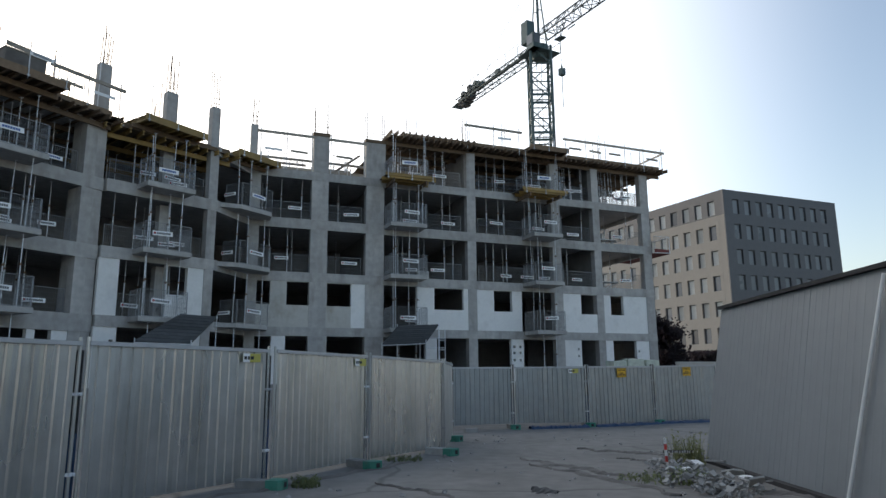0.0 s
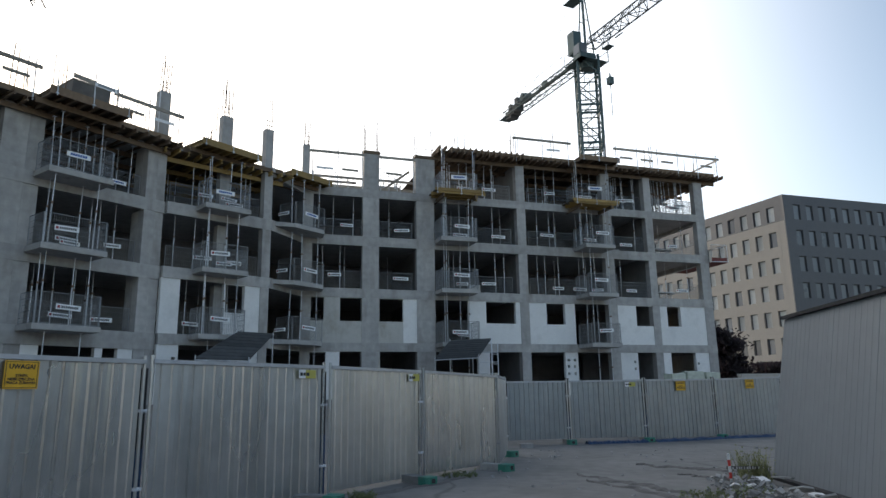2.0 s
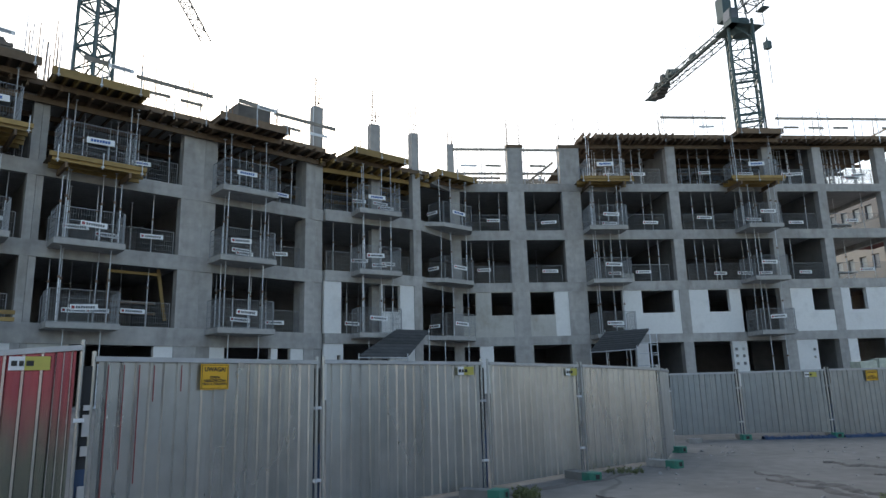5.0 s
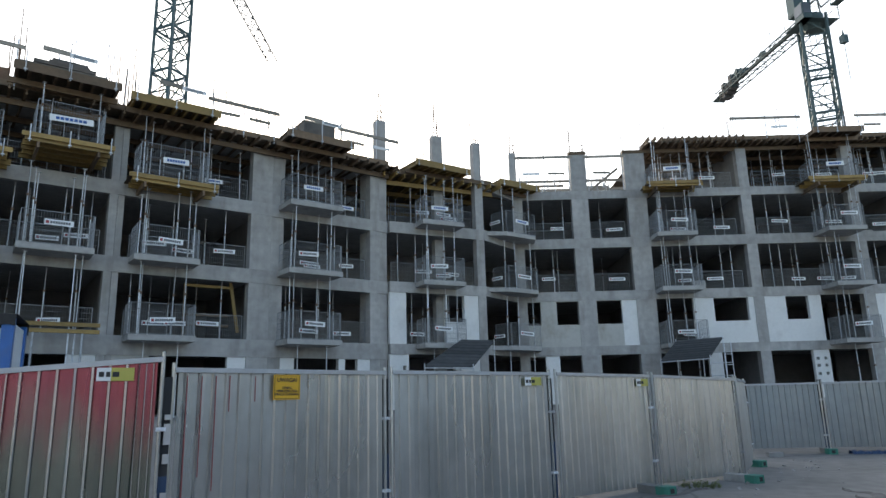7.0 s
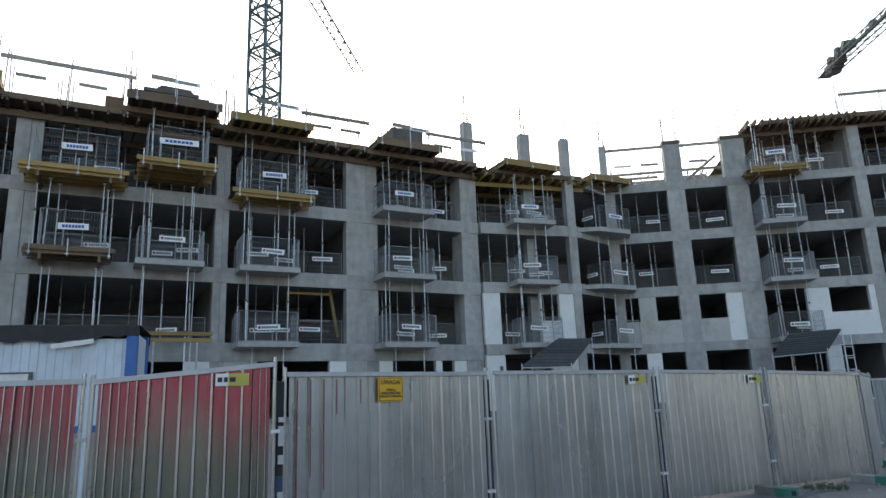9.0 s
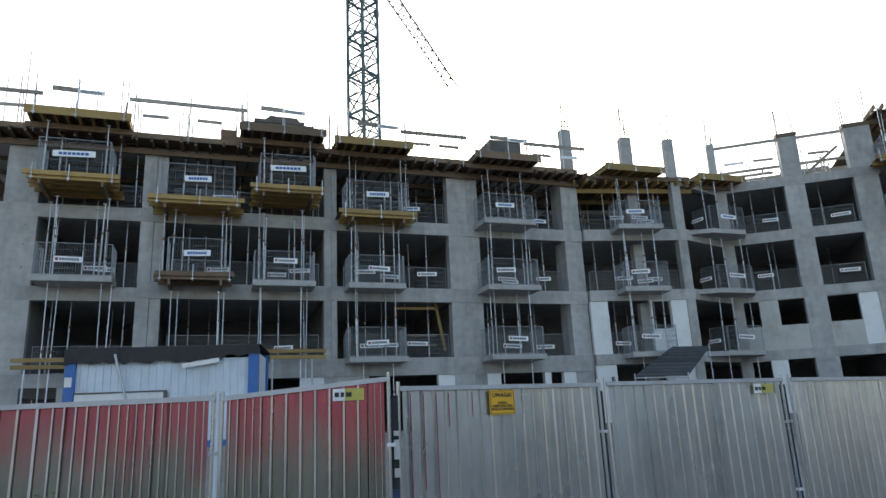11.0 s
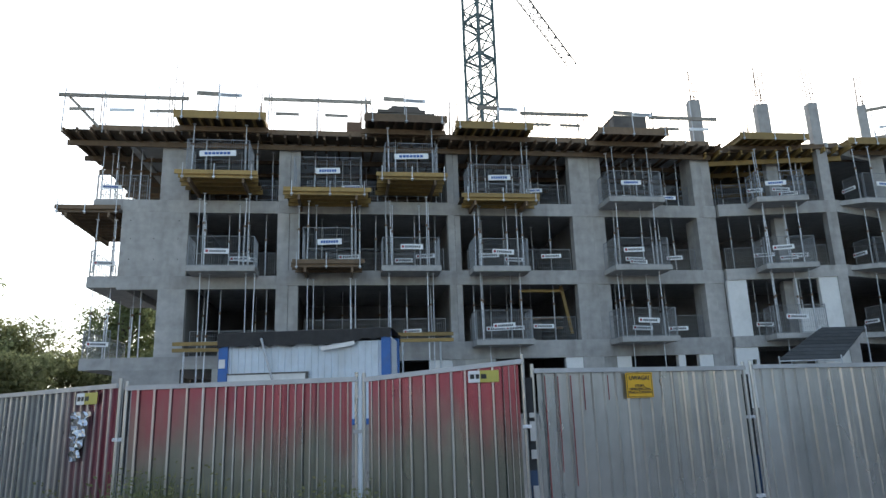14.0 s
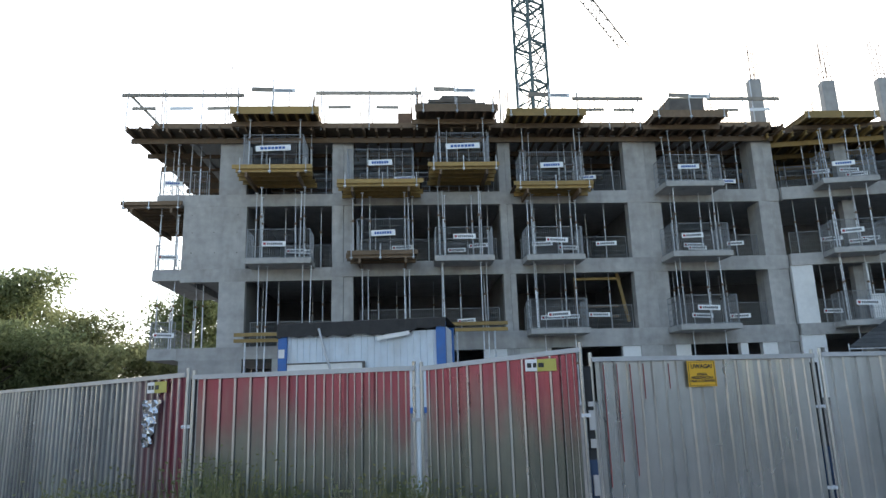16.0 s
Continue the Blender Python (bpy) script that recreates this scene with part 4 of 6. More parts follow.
part("brace", Solid().box(0, 1.75, -0.02, 0.02, -0.05, 0.05), BOARD, t_brace, m=pose(0, 0.05, 1.25, 0, 47, 0))
t_end = thing("roof_rail", FC @ pose(22.15, -0.4, 14.79, 0, 0, 90), "timber roof edge rail on thin steel posts", "guard rail", "roof rails")
part("top_rail", Solid().box(0, 5, -0.02, 0.02, 1.05, 1.16), BOARD, t_end)
for i in range(4):
    part("post", Solid().bar((0, 0, -0.25), (0, 0, 1.3), 0.016, 5), STEEL, t_end, m=pose(0.3 + 1.4 * i, 0, 0))


def bar_cluster(f, x, y, z, n, seed):
    r = random.Random(seed)
    t = thing("starter_bar_group", f @ pose(x, y, z), "loose group of rusty starter bars on the deck", "rebar", "starter bars")
    for i in range(n):
        a = Vector((r.uniform(-0.5, 0.5), r.uniform(-0.2, 0.3), 0))
        b = a + Vector((r.uniform(-0.08, 0.08), r.uniform(-0.08, 0.08), r.uniform(1.0, 2.3)))
        part("bar", Solid().bar(a, b, 0.02, 5), REBAR if r.random() < 0.6 else STEEL, t)


for i, (f, x, y, z, n) in enumerate(((FA, -4.6, 0.2, 12.3, 3), (FA, -0.5, 0.2, 12.3, 3), (FA, 3.3, 0.3, 12.3, 4), (FA, 6.9, 0.3, 12.3, 9), (FA, 9.9, 0.3, 12.3, 4), (FA, 12.5, 0.3, 12.3, 6), (FA, 15.6, 0.2, 12.3, 5), (FA, -6.6, 0.1, 12.3, 3), (FA, -2.2, -0.3, 12.4, 3), (FA, 1.2, 0.1, 12.3, 4), (FA, 4.6, 0.4, 12.3, 4), (FA, 8.1, 0.0, 12.3, 4), (FA, 11.2, 0.2, 12.3, 4), (FA, 14.1, 0.3, 12.3, 4), (FA, 17.1, 0.2, 12.3, 3), (FB, 1.6, 0.5, 12.3, 4), (FC, 4.8, 0.3, 14.79, 3), (FC, 10.6, 0.3, 14.79, 3), (FC, 17.6, 0.3, 14.79, 4), (FC, 8.3, 0.2, 14.79, 4), (FC, 14.0, 0.3, 14.79, 4), (FC, 20.6, 0.3, 14.79, 3))):
    bar_cluster(f, x, y, z, n, i)
# stacks and boxes on the deck
stack = thing("panel_stack", FA @ pose(3.45, -0.95, 12.6), "uneven stack of grey formwork panels on the deck", "formwork panels")
for a, b, z0, z1 in ((0.3, 2.4, 0.0, 0.12), (0.2, 2.35, 0.14, 0.3), (0.0, 2.68, 0.38, 0.46), (0.4, 2.3, 0.47, 0.6), (0.85, 2.1, 0.61, 0.7), (0.95, 2.05, 0.71, 0.8)):
    part("panel", Solid().box(a, b, 0, 1.0, z0, z1, pose(0, rs.uniform(-0.06, 0.06), 0, 0, 0, rs.uniform(-2, 2))), GRIME, stack)
for x in (0.5, 2.0):
    part("spacer", Solid().box(x, x + 0.1, 0.1, 0.9, 0.3, 0.38), BOARD, stack)
crate = thing("formwork_crate", FA @ pose(13.75, -0.75, 12.31), "closed grey timber crate on the deck", "crate")
part("box", Solid().box(0, 1.45, 0, 1.1, 0.08, 1.0), GRIME, crate)
part("lid", Solid().box(-0.02, 1.47, -0.02, 1.12, 1.0, 1.05), BOARD, crate)
for x in (0.1, 1.25):
    part("skid", Solid().box(x, x + 0.1, 0, 1.1, 0, 0.08), BOARD, crate)
# tall scaffold poles and bars along the roof edge
for x, top in ((-3.98, 15.23), (-3.73, 14.52), (-0.88, 14.52), (-0.7, 14.45), (3.45, 15.19), (3.64, 14.5), (6.15, 14.67), (6.31, 14.5), (6.57, 14.53), (7.03, 14.82), (7.26, 14.57), (10.02, 14.48), (10.23, 14.23), (13.21, 14.22), (13.67, 14.13), (15.84, 14.07), (17.49, 14.32), (-2.33, 14.41), (5.08, 14.49)):
    single("edge_pole", Solid().bar((0, 0, 0), (rs.uniform(-0.06, 0.06), 0, top - 12.16), 0.022, 6, 0.017), STEEL if rs.random() < 0.6 else REBAR, FA @ pose(x, -0.4, 12.155), "thin upright steel pole on the slab edge", "pole", "edge poles")
single("brick_pallet", Solid().box(0, 0.6, 0, 0.5, 0, 0.12).box(0.02, 0.58, 0.02, 0.48, 0.12, 0.95), REBAR, FA @ pose(2.62, 0.1, 12.15), "small brown crate on the deck", "crate")
NETRED = mat("net_red_brown", (0.16, 0.05, 0.045), 0.9, var=0.3, grain=6)
# safety net box at the end of the far wing
net = thing("debris_net", FC @ pose(21.1, -0.3, 9.2), "red-brown debris net box hung on the gable", "net")
part("frame", Solid().bar((0, 0, 0), (1.2, 0, 0.05), 0.03).bar((1.2, 0, 0.05), (1.2, 0, 1.1), 0.02).bar((0, 0, 1.1), (1.2, 0, 1.1), 0.02).bar((1.2, 0, 0.05), (1.2, 4, 0.05), 0.03).bar((1.2, 0, 1.1), (1.2, 4, 1.1), 0.02), STEEL, net)
part("net", Solid().box(0, 1.18, 0.02, 0.03, 0.0, 0.28).box(1.17, 1.18, 0.03, 4, 0, 0.28).box(0, 1.18, 0, 4, -0.02, 0), NETRED, net)
guard(FC @ pose(21.1, -0.28, 9.5), 1.2, 0.8)

# loose rails, boards and a trestle in the open end bay
for z0, n in ((6.85, 5), (9.65, 6)):
    guard(FC @ pose(20.95, 0.5, z0, 0, 0, 90), 4.6, 1.0)
    guard(FC @ pose(17.3, 5.5, z0), 3.4, 1.0)
    t = thing("trestle", FC @ pose(18.3, 1.6, z0), "steel trestle with pale boards on an open floor", "trestle", "trestles")
    for i in range(n):
        part("board", Solid().box(0, 1.5, 0, 0.16, 0, 0.035), BOARD if i % 2 else SIGNW, t, m=pose(rs.uniform(-0.2, 0.2), 0.17 * i, 0.62 + 0.02 * (i % 3), 0, 0, rs.uniform(-5, 5)))
    for x in (0.1, 1.3):
        part("leg", Solid().bar((x - 0.15, 0.1, 0), (x, 0.4, 0.62), 0.025).bar((x + 0.15, 0.8, 0), (x, 0.5, 0.62), 0.025), STEEL, t)
    part("brace", Solid().bar((0.1, 0.45, 0.1), (1.3, 0.45, 0.6), 0.02), STEEL, t)

# yellow beams across the lowest floor openings, a gallows of boards
for x0, x1, zb in ((-3.4, -1.2, 3.76), (4.3, 6.6, 3.98)):
    t = thing("beam_pair", FA @ pose(x0, -0.9, zb), "pair of yellow timber beams on steel props", "beam", "beam pairs")
    for z in (0.0, 0.22):
        part("beam", Solid().box(0, x1 - x0, 0, 0.08, z, z + 0.13), YELLOW, t)
    for x in (0.4, x1 - x0 - 0.5):
        part("prop", Solid().bar((x, 0.04, 1.22 - zb), (x, 0.04, 0), 0.035), STEEL, t)
door = thing("timber_frame", FA @ pose(9.6, 0.6, 4.05), "ochre timber shutter frame leaning in an opening", "timber frame")
part("head", Solid().box(0, 1.9, 0, 0.08, 2.02, 2.12), YELLOW, door)
part("jamb", Solid().box(0, 0.1, 0, 0.08, 0, 2.0), BEAMBROWN, door)
part("jamb", Solid().box(1.75, 1.87, 0, 0.08, 0, 2.0, pose(0.35, 0, 0, 0, -10, 0)), YELLOW, door)
part("rail", Solid().box(0.1, 1.75, 0, 0.05, 0.5, 0.6).box(0.1, 1.75, 0, 0.05, 0.9, 1.0), BEAMBROWN, door)


# ---- entrance canopies and small scaffold ----
def canopy(f, lo0, lo1, hi0, hi1, label):
    """A sloping roof of planks between a low and a high edge, on four tube posts."""
    lo0, lo1, hi0, hi1 = (f @ Vector(p) for p in (lo0, lo1, hi0, hi1))
    o = lo0.copy()
    o.z = 1.2
    t = thing("entrance_canopy", Matrix.Translation(o), label, "canopy", "entrance canopies")
    n, down = 9, Vector((0, 0, 0.04))
    for i in range(n):
        a, b = i / n, (i + 0.84) / n
        q = [lo0.lerp(hi0, a) - o, lo1.lerp(hi1, a) - o, lo1.lerp(hi1, b) - o, lo0.lerp(hi0, b) - o]
        s = Solid()
        s.v = [tuple(p - down) for p in q] + [tuple(p) for p in q]
        s.f = [(0, 3, 2, 1), (4, 5, 6, 7), (0, 1, 5, 4), (1, 2, 6, 5), (2, 3, 7, 6), (3, 0, 4, 7)]
        part("plank", s, CANOPYM, t)
    for p in (lo0, lo1, hi0.lerp(lo0, 0.05), hi1.lerp(lo1, 0.05)):
        part("post", Solid().bar((p.x - o.x, p.y - o.y, 0), (p.x - o.x, p.y - o.y, p.z - o.z + 0.1), 0.024), STEEL, t)
    for a, b in ((lo0, lo1), (hi0, hi1)):
        part("edge_tube", Solid().bar(a - o - down * 2, b - o - down * 2, 0.024), STEEL, t)


canopy(FB, (0.41, -2.8, 2.93), (2.62, -2.8, 2.91), (2.95, -1.15, 4.2), (4.64, -1.15, 4.18), "sloping dark boarded canopy on steel posts")
canopy(FC, (2.04, -3.2, 3.09), (4.29, -3.2, 3.2), (3.45, -1.4, 4.13), (5.72, -1.4, 4.25), "sloping dark boarded canopy on steel posts")
scaf = thing("scaffold", FC @ pose(4.9, -1.5, 1.2), "small grey tube scaffold beside the entrance", "scaffold")
for x in (0, 1.1):
    for y in (0, 0.8):
        part("standard", Solid().bar((x, y, 0), (x, y, 2.75), 0.024), STEEL, scaf)
for z in (0.5, 1.1, 1.7, 2.2):
    part("ladder_rung", Solid().bar((0.8, 0, z), (1.1, 0, z), 0.02), STEEL, scaf)
    part("ledger", Solid().bar((0, 0, z + 0.1), (1.1, 0, z + 0.1), 0.02), STEEL, scaf)

# ---- hoarding ----


def sheet_profile(L, h0a, h1a, h0b, h1b, pitch=0.155, proud=0.036, laps=None, warp=0.0, rib=(0.34, 0.39, 0.53, 0.58)):
    """Ribbed sheet along x, its foot and head running straight between the two ends."""
    xs = []
    runs = [(0, L, pitch)] if not laps else [(u * L, v * L, pitch * k) for u, v, k in laps]
    ribs = []
    for u, v, q in runs:
        n = max(1, round((v - u) / q))
        ribs += [(u + (v - u) * i / n, (v - u) / n) for i in range(n)]
    for x, p in ribs:
        xs += [(x, 0), (x + p * rib[0], 0), (x + p * rib[1], -proud), (x + p * rib[2], -proud), (x + p * rib[3], 0)]
    xs.append((L, 0))
    s = Solid()
    dent = random.Random(round(L * 1000) + len(xs))
    for x, y in xs:
        t = x / L
        a_, b_ = dent.gauss(0, warp), dent.gauss(0, warp)
        s.v += [(x, y + a_, h0a + (h0b - h0a) * t), (x, y + b_, h1a + (h1b - h1a) * t)]
    for i in range(len(xs) - 1):
        s.f.append((2 * i, 2 * i + 2, 2 * i + 3, 2 * i + 1))
    k = len(s.v)
    s.v += [(x, y + 0.004, z) for x, y, z in s.v]
    for i in range(len(xs) - 1):
        s.f.append((k + 2 * i, k + 2 * i + 1, k + 2 * i + 3, k + 2 * i + 2))
    return s


def text_mesh(words, size, material):
    cu = bpy.data.curves.new("lettering", "FONT")
    cu.body, cu.size, cu.align_x, cu.align_y, cu.extrude = words, size, "CENTER", "CENTER", 0.001
    cu.space_line = 0.95
    cu.offset = size * 0.03
    ob = bpy.data.objects.new("lettering", cu)
    scene.collection.objects.link(ob)
    dg = bpy.context.evaluated_depsgraph_get()
    me = bpy.data.meshes.new_from_object(ob.evaluated_get(dg))
    me.materials.clear()
    me.materials.append(material)
    bpy.data.objects.remove(ob)
    bpy.data.curves.remove(cu)
    return me


def small_plate(parent, x, z, w=0.33, h=0.125):
    """The hirer's plate: half white with black marks, half yellow."""
    pl = part("plate", Solid().box(-w / 2, w / 2, -0.006, 0, -h / 2, h / 2), PLATEY, parent, "yellow and white hire plate with black marks", m=pose(x, -0.045, z))
    part("white_field", Solid().box(-w / 2, -w * 0.12, -0.010, -0.006, -h / 2, h / 2), SIGNW, pl)
    for a, b, y in ((-0.44, -0.3, 0.010), (-0.25, -0.14, 0.010), (-0.08, 0.1, 0.006)):
        part("mark", Solid().box(w * a, w * b, -y - 0.004, -y, -0.024, 0.024), SIGNK, pl, "plain black mark")


def hoarding(a, b, ha, hb, base_a=0.06, base_b=0.06, red=False, plate=None, warn=None, feet=True, label="", laps=None, sheet=None, strip=True, plate_w=0.33):
    """One hoarding panel from a to b: ribbed sheet, top and bottom rail, two posts, feet."""
    a, b = Vector(a), Vector(b)
    L = (b - a).length
    yaw = math.degrees(math.atan2(b.y - a.y, b.x - a.x))
    t = thing("hoarding_panel", pose(a.x, a.y, 0, 0, 0, yaw), label or ("galvanised ribbed hoarding panel with faded red paint" if red else "grey galvanised ribbed steel hoarding panel"), "fence panel", "hoarding panels")
    dark_flats = red or sheet is REDEND
    part("sheet", sheet_profile(L - 0.1, base_a, ha - 0.03, base_b, hb - 0.03, laps=laps, warp=0.003, proud=0.036 if dark_flats else 0.018, rib=(0.34, 0.39, 0.53, 0.58) if dark_flats else (0.38, 0.47, 0.51, 0.6)), sheet or (REDSHEET if red else GALV), t, m=pose(0.05, 0, 0))
    s = Solid()
    s.v = [(0, -0.045, ha - 0.05), (L, -0.045, hb - 0.05), (L, 0.03, hb - 0.05), (0, 0.03, ha - 0.05), (0, -0.045, ha), (L, -0.045, hb), (L, 0.03, hb), (0, 0.03, ha)]
    s.f = [(0, 3, 2, 1), (4, 5, 6, 7), (0, 1, 5, 4), (1, 2, 6, 5), (2, 3, 7, 6), (3, 0, 4, 7)]
    part("top_rail", s, GALVP, t)
    for x, h in ((0.0, ha), (L, hb)):
        part("post", Solid().bar((x, 0.0, 0.02), (x, 0.0, h + 0.05), 0.021, 8), GALV, t)
    for z in (0.45, 1.35):
        cl = part("clamp", Solid().box(L - 0.03, L + 0.06, -0.035, 0.035, z - 0.018, z + 0.018).bar((L + 0.02, -0.06, z), (L + 0.02, 0.05, z), 0.012), STEEL, t)
    if strip:
        # dark strip added so that no bright ground shows through the joint gap
        part("backing_strip", Solid().box(L - 0.02, L + 0.1, 0.045, 0.06, 0.9, 1.86), GAPD, t, "dark strip added behind the joint to darken the gap")
        part("blue_strip", Solid().box(L - 0.02, L + 0.1, 0.04, 0.055, 0.04, 0.9), TARP, t, "blue sheet strip behind the joint")
    if plate is not None:
        small_plate(t, plate * L, (ha + (hb - ha) * plate) - 0.14, plate_w)
    if warn is not None:
        z = ha + (hb - ha) * warn - 0.205
        w = part("warning_sign", Solid().box(-0.178, 0.178, -0.003, 0, -0.142, 0.142), SIGNY, t, "yellow warning sign with black lettering", m=pose(warn * L, -0.046, z))
        part("border", Solid().box(-0.165, 0.165, -0.005, -0.003, 0.126, 0.131).box(-0.165, 0.165, -0.005, -0.003, -0.131, -0.126).box(-0.165, -0.159, -0.005, -0.003, -0.126, 0.126).box(0.159, 0.165, -0.005, -0.003, -0.126, 0.126), SIGNK, w)
        part("lettering", text_mesh("UWAGA!", 0.066, SIGNK), SIGNK, w, m=pose(0, -0.005, 0.08, 90, 0, 0))
        part("lettering", text_mesh("STREFA\nNIEBEZPIECZNA\nPRACA ŻURAWIA", 0.038, SIGNK), SIGNK, w, m=pose(0, -0.005, -0.045, 90, 0, 0))
    if feet:
        fence_foot(b.x - 0.4 * math.cos(radians(yaw + 84)), b.y - 0.4 * math.sin(radians(yaw + 84)), yaw - 96)


def fence_foot(x, y, heading):
    """A ballast foot whose green end cap lies at x, y and looks along heading."""
    f = thing("fence_foot", pose(x, y, 0, 0, 0, heading + 180) @ pose(0.44, 0, 0), "grey concrete fence foot with a green end cap", "fence foot", "fence feet")
    part("ballast_block", Solid().prism([(-0.2, -0.12), (0.26, -0.11), (0.28, -0.05), (0.28, 0.06), (0.26, 0.11), (-0.2, 0.12)], -0.02, 0.12), RUBBLE, f, "worn grey concrete ballast block")
    cap = part("end_cap", Solid().prism([(-0.44, -0.09), (-0.38, -0.13), (-0.2, -0.13), (-0.2, 0.13), (-0.38, 0.13), (-0.44, 0.09)], -0.02, 0.13), GREENF, f, "green plastic end cap")
    part("socket", Solid().box(-0.446, -0.436, -0.04, 0.04, 0.03, 0.1), TAR, cap)


for x, y, heading in ((-2.2, 9.73, -10), (-1.1, 11.7, -42), (0.25, 13.6, -37), (0.42, 16.5, -35)):
    fence_foot(x, y, heading)
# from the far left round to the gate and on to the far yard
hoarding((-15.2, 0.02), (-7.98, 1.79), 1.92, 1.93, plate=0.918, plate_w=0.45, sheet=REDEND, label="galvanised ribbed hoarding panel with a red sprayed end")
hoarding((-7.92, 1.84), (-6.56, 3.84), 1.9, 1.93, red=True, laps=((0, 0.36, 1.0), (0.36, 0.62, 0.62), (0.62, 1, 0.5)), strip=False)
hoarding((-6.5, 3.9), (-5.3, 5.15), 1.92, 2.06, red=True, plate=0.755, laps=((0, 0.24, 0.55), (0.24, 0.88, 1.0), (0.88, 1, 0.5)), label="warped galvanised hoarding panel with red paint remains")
hoarding((-5.35, 5.35), (-4.28, 7.98), 1.96, 1.96, warn=0.465)
hoarding((-4.23, 8.07), (-2.68, 10.42), 1.97, 1.95, plate=0.87, feet=False)
hoarding((-2.6, 10.53), (-1.42, 12.58), 1.95, 1.92, plate=0.9, feet=False)
hoarding((-1.36, 12.68), (-0.02, 14.6), 1.92, 1.85, feet=False)
hoarding((0.02, 14.66), (0.2, 16.9), 1.85, 1.83, feet=False)
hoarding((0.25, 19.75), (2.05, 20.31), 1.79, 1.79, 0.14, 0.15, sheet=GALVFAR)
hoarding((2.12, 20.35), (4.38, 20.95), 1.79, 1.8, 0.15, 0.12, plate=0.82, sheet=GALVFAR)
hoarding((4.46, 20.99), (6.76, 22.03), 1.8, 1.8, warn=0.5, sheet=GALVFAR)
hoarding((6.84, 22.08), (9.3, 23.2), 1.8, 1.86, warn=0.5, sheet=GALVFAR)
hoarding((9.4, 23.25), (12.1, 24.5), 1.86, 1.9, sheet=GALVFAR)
for (x0, y0), (x1, y1) in (((2.5, 20.2), (4.3, 20.68)), ((4.5, 20.75), (9.2, 22.85))):
    yaw = math.degrees(math.atan2(y1 - y0, x1 - x0))
    s = Solid()
    L = math.hypot(x1 - x0, y1 - y0)
    n = 40
    for i in range(n + 1):
        x = L * i / n
        s.v += [(x, -0.2 - 0.06 * rs.random(), 0.0), (x, -0.14 - 0.05 * rs.random(), 0.03 + 0.05 * rs.random()), (x, -0.02, 0.05 + 0.05 * rs.random()), (x, 0.04, 0.0)]
    for i in range(n):
        for k in range(3):
            s.f.append((4 * i + k, 4 * i + 4 + k, 4 * i + 5 + k, 4 * i + 1 + k))
    single("blue_sheet", s, TARP, pose(x0, y0, 0, 0, 0, yaw), "crumpled blue sheet at the foot of the hoarding", "plastic sheet", "blue sheets")
# red paint runs on the next panel, pale straps at the warped joint
runs = thing("paint_runs", pose(-5.35, 5.35, 0, 0, 0, math.degrees(math.atan2(2.63, 1.07))), "thin red paint runs on a galvanised fence panel", "paint")
RUNRED = mat("dull_red_paint", (0.28, 0.06, 0.06), 0.5, var=0.2, bump=0)
for x, z in ((0.14, 0.6), (0.3, 0.85), (0.46, 0.7), (0.62, 1.5), (0.93, 1.6), (1.24, 1.7)):
    part("run", Solid().prism([(x, -0.009), (x + 0.01, -0.009), (x + 0.008, 0.0), (x + 0.003, 0.0)], z, 1.88), RUNRED, runs)
straps = thing("joint_strap", pose(-5.31, 5.25, 0, 0, 0, 55), "pale plastic straps binding two fence panels", "strap")
for z, h in ((1.44, 0.05), (1.2, 0.2), (1.02, 0.09), (0.55, 0.2)):
    part("strap", Solid().prism([(-0.03, -0.07), (0.03, -0.08), (0.04, -0.06), (-0.03, -0.05)], z, z + h), GALVP, straps)
pole = thing("joint_pole", pose(-6.53, 3.87, 0), "pale tube pole between two red fence panels", "pole")
part("tube", Solid().bar((0, 0, 0), (0, 0, 1.95), 0.027, 10), CABINW, pole)
part("band", Solid().bar((0, 0, 0.52), (0, 0, 0.56), 0.034, 10).bar((0, 0, 1.7), (0, 0, 1.73), 0.034, 10), STEEL, pole)
# crumpled foil stuck on a panel
foil = Solid()
nu, nv = 12, 14
for v_ in range(nv + 1):
    half = 0.2 * (1 - 0.55 * v_ / nv) + 0.03 * math.sin(v_ * 2.1)
    for u_ in range(nu + 1):
        foil.v.append((0.2 - 0.06 * v_ / nv + half * (2 * u_ / nu - 1), -0.045 - 0.035 * rs.random() - 0.02 * (u_ % 2), 0.12 - 0.52 * v_ / nv + 0.015 * rs.random()))
for v_ in range(nv):
    for u_ in range(nu):
        a = v_ * (nu + 1) + u_
        foil.f.append((a, a + 1, a + nu + 2, a + nu + 1))
FOIL = mat("foil", (0.5, 0.51, 0.53), 0.25, 0.9, var=0.1, bump=0)
single("torn_foil", foil, FOIL, pose(-8.8, 1.57, 1.52, 0, 0, 13.8), "torn shiny foil hanging on a fence panel", "foil")
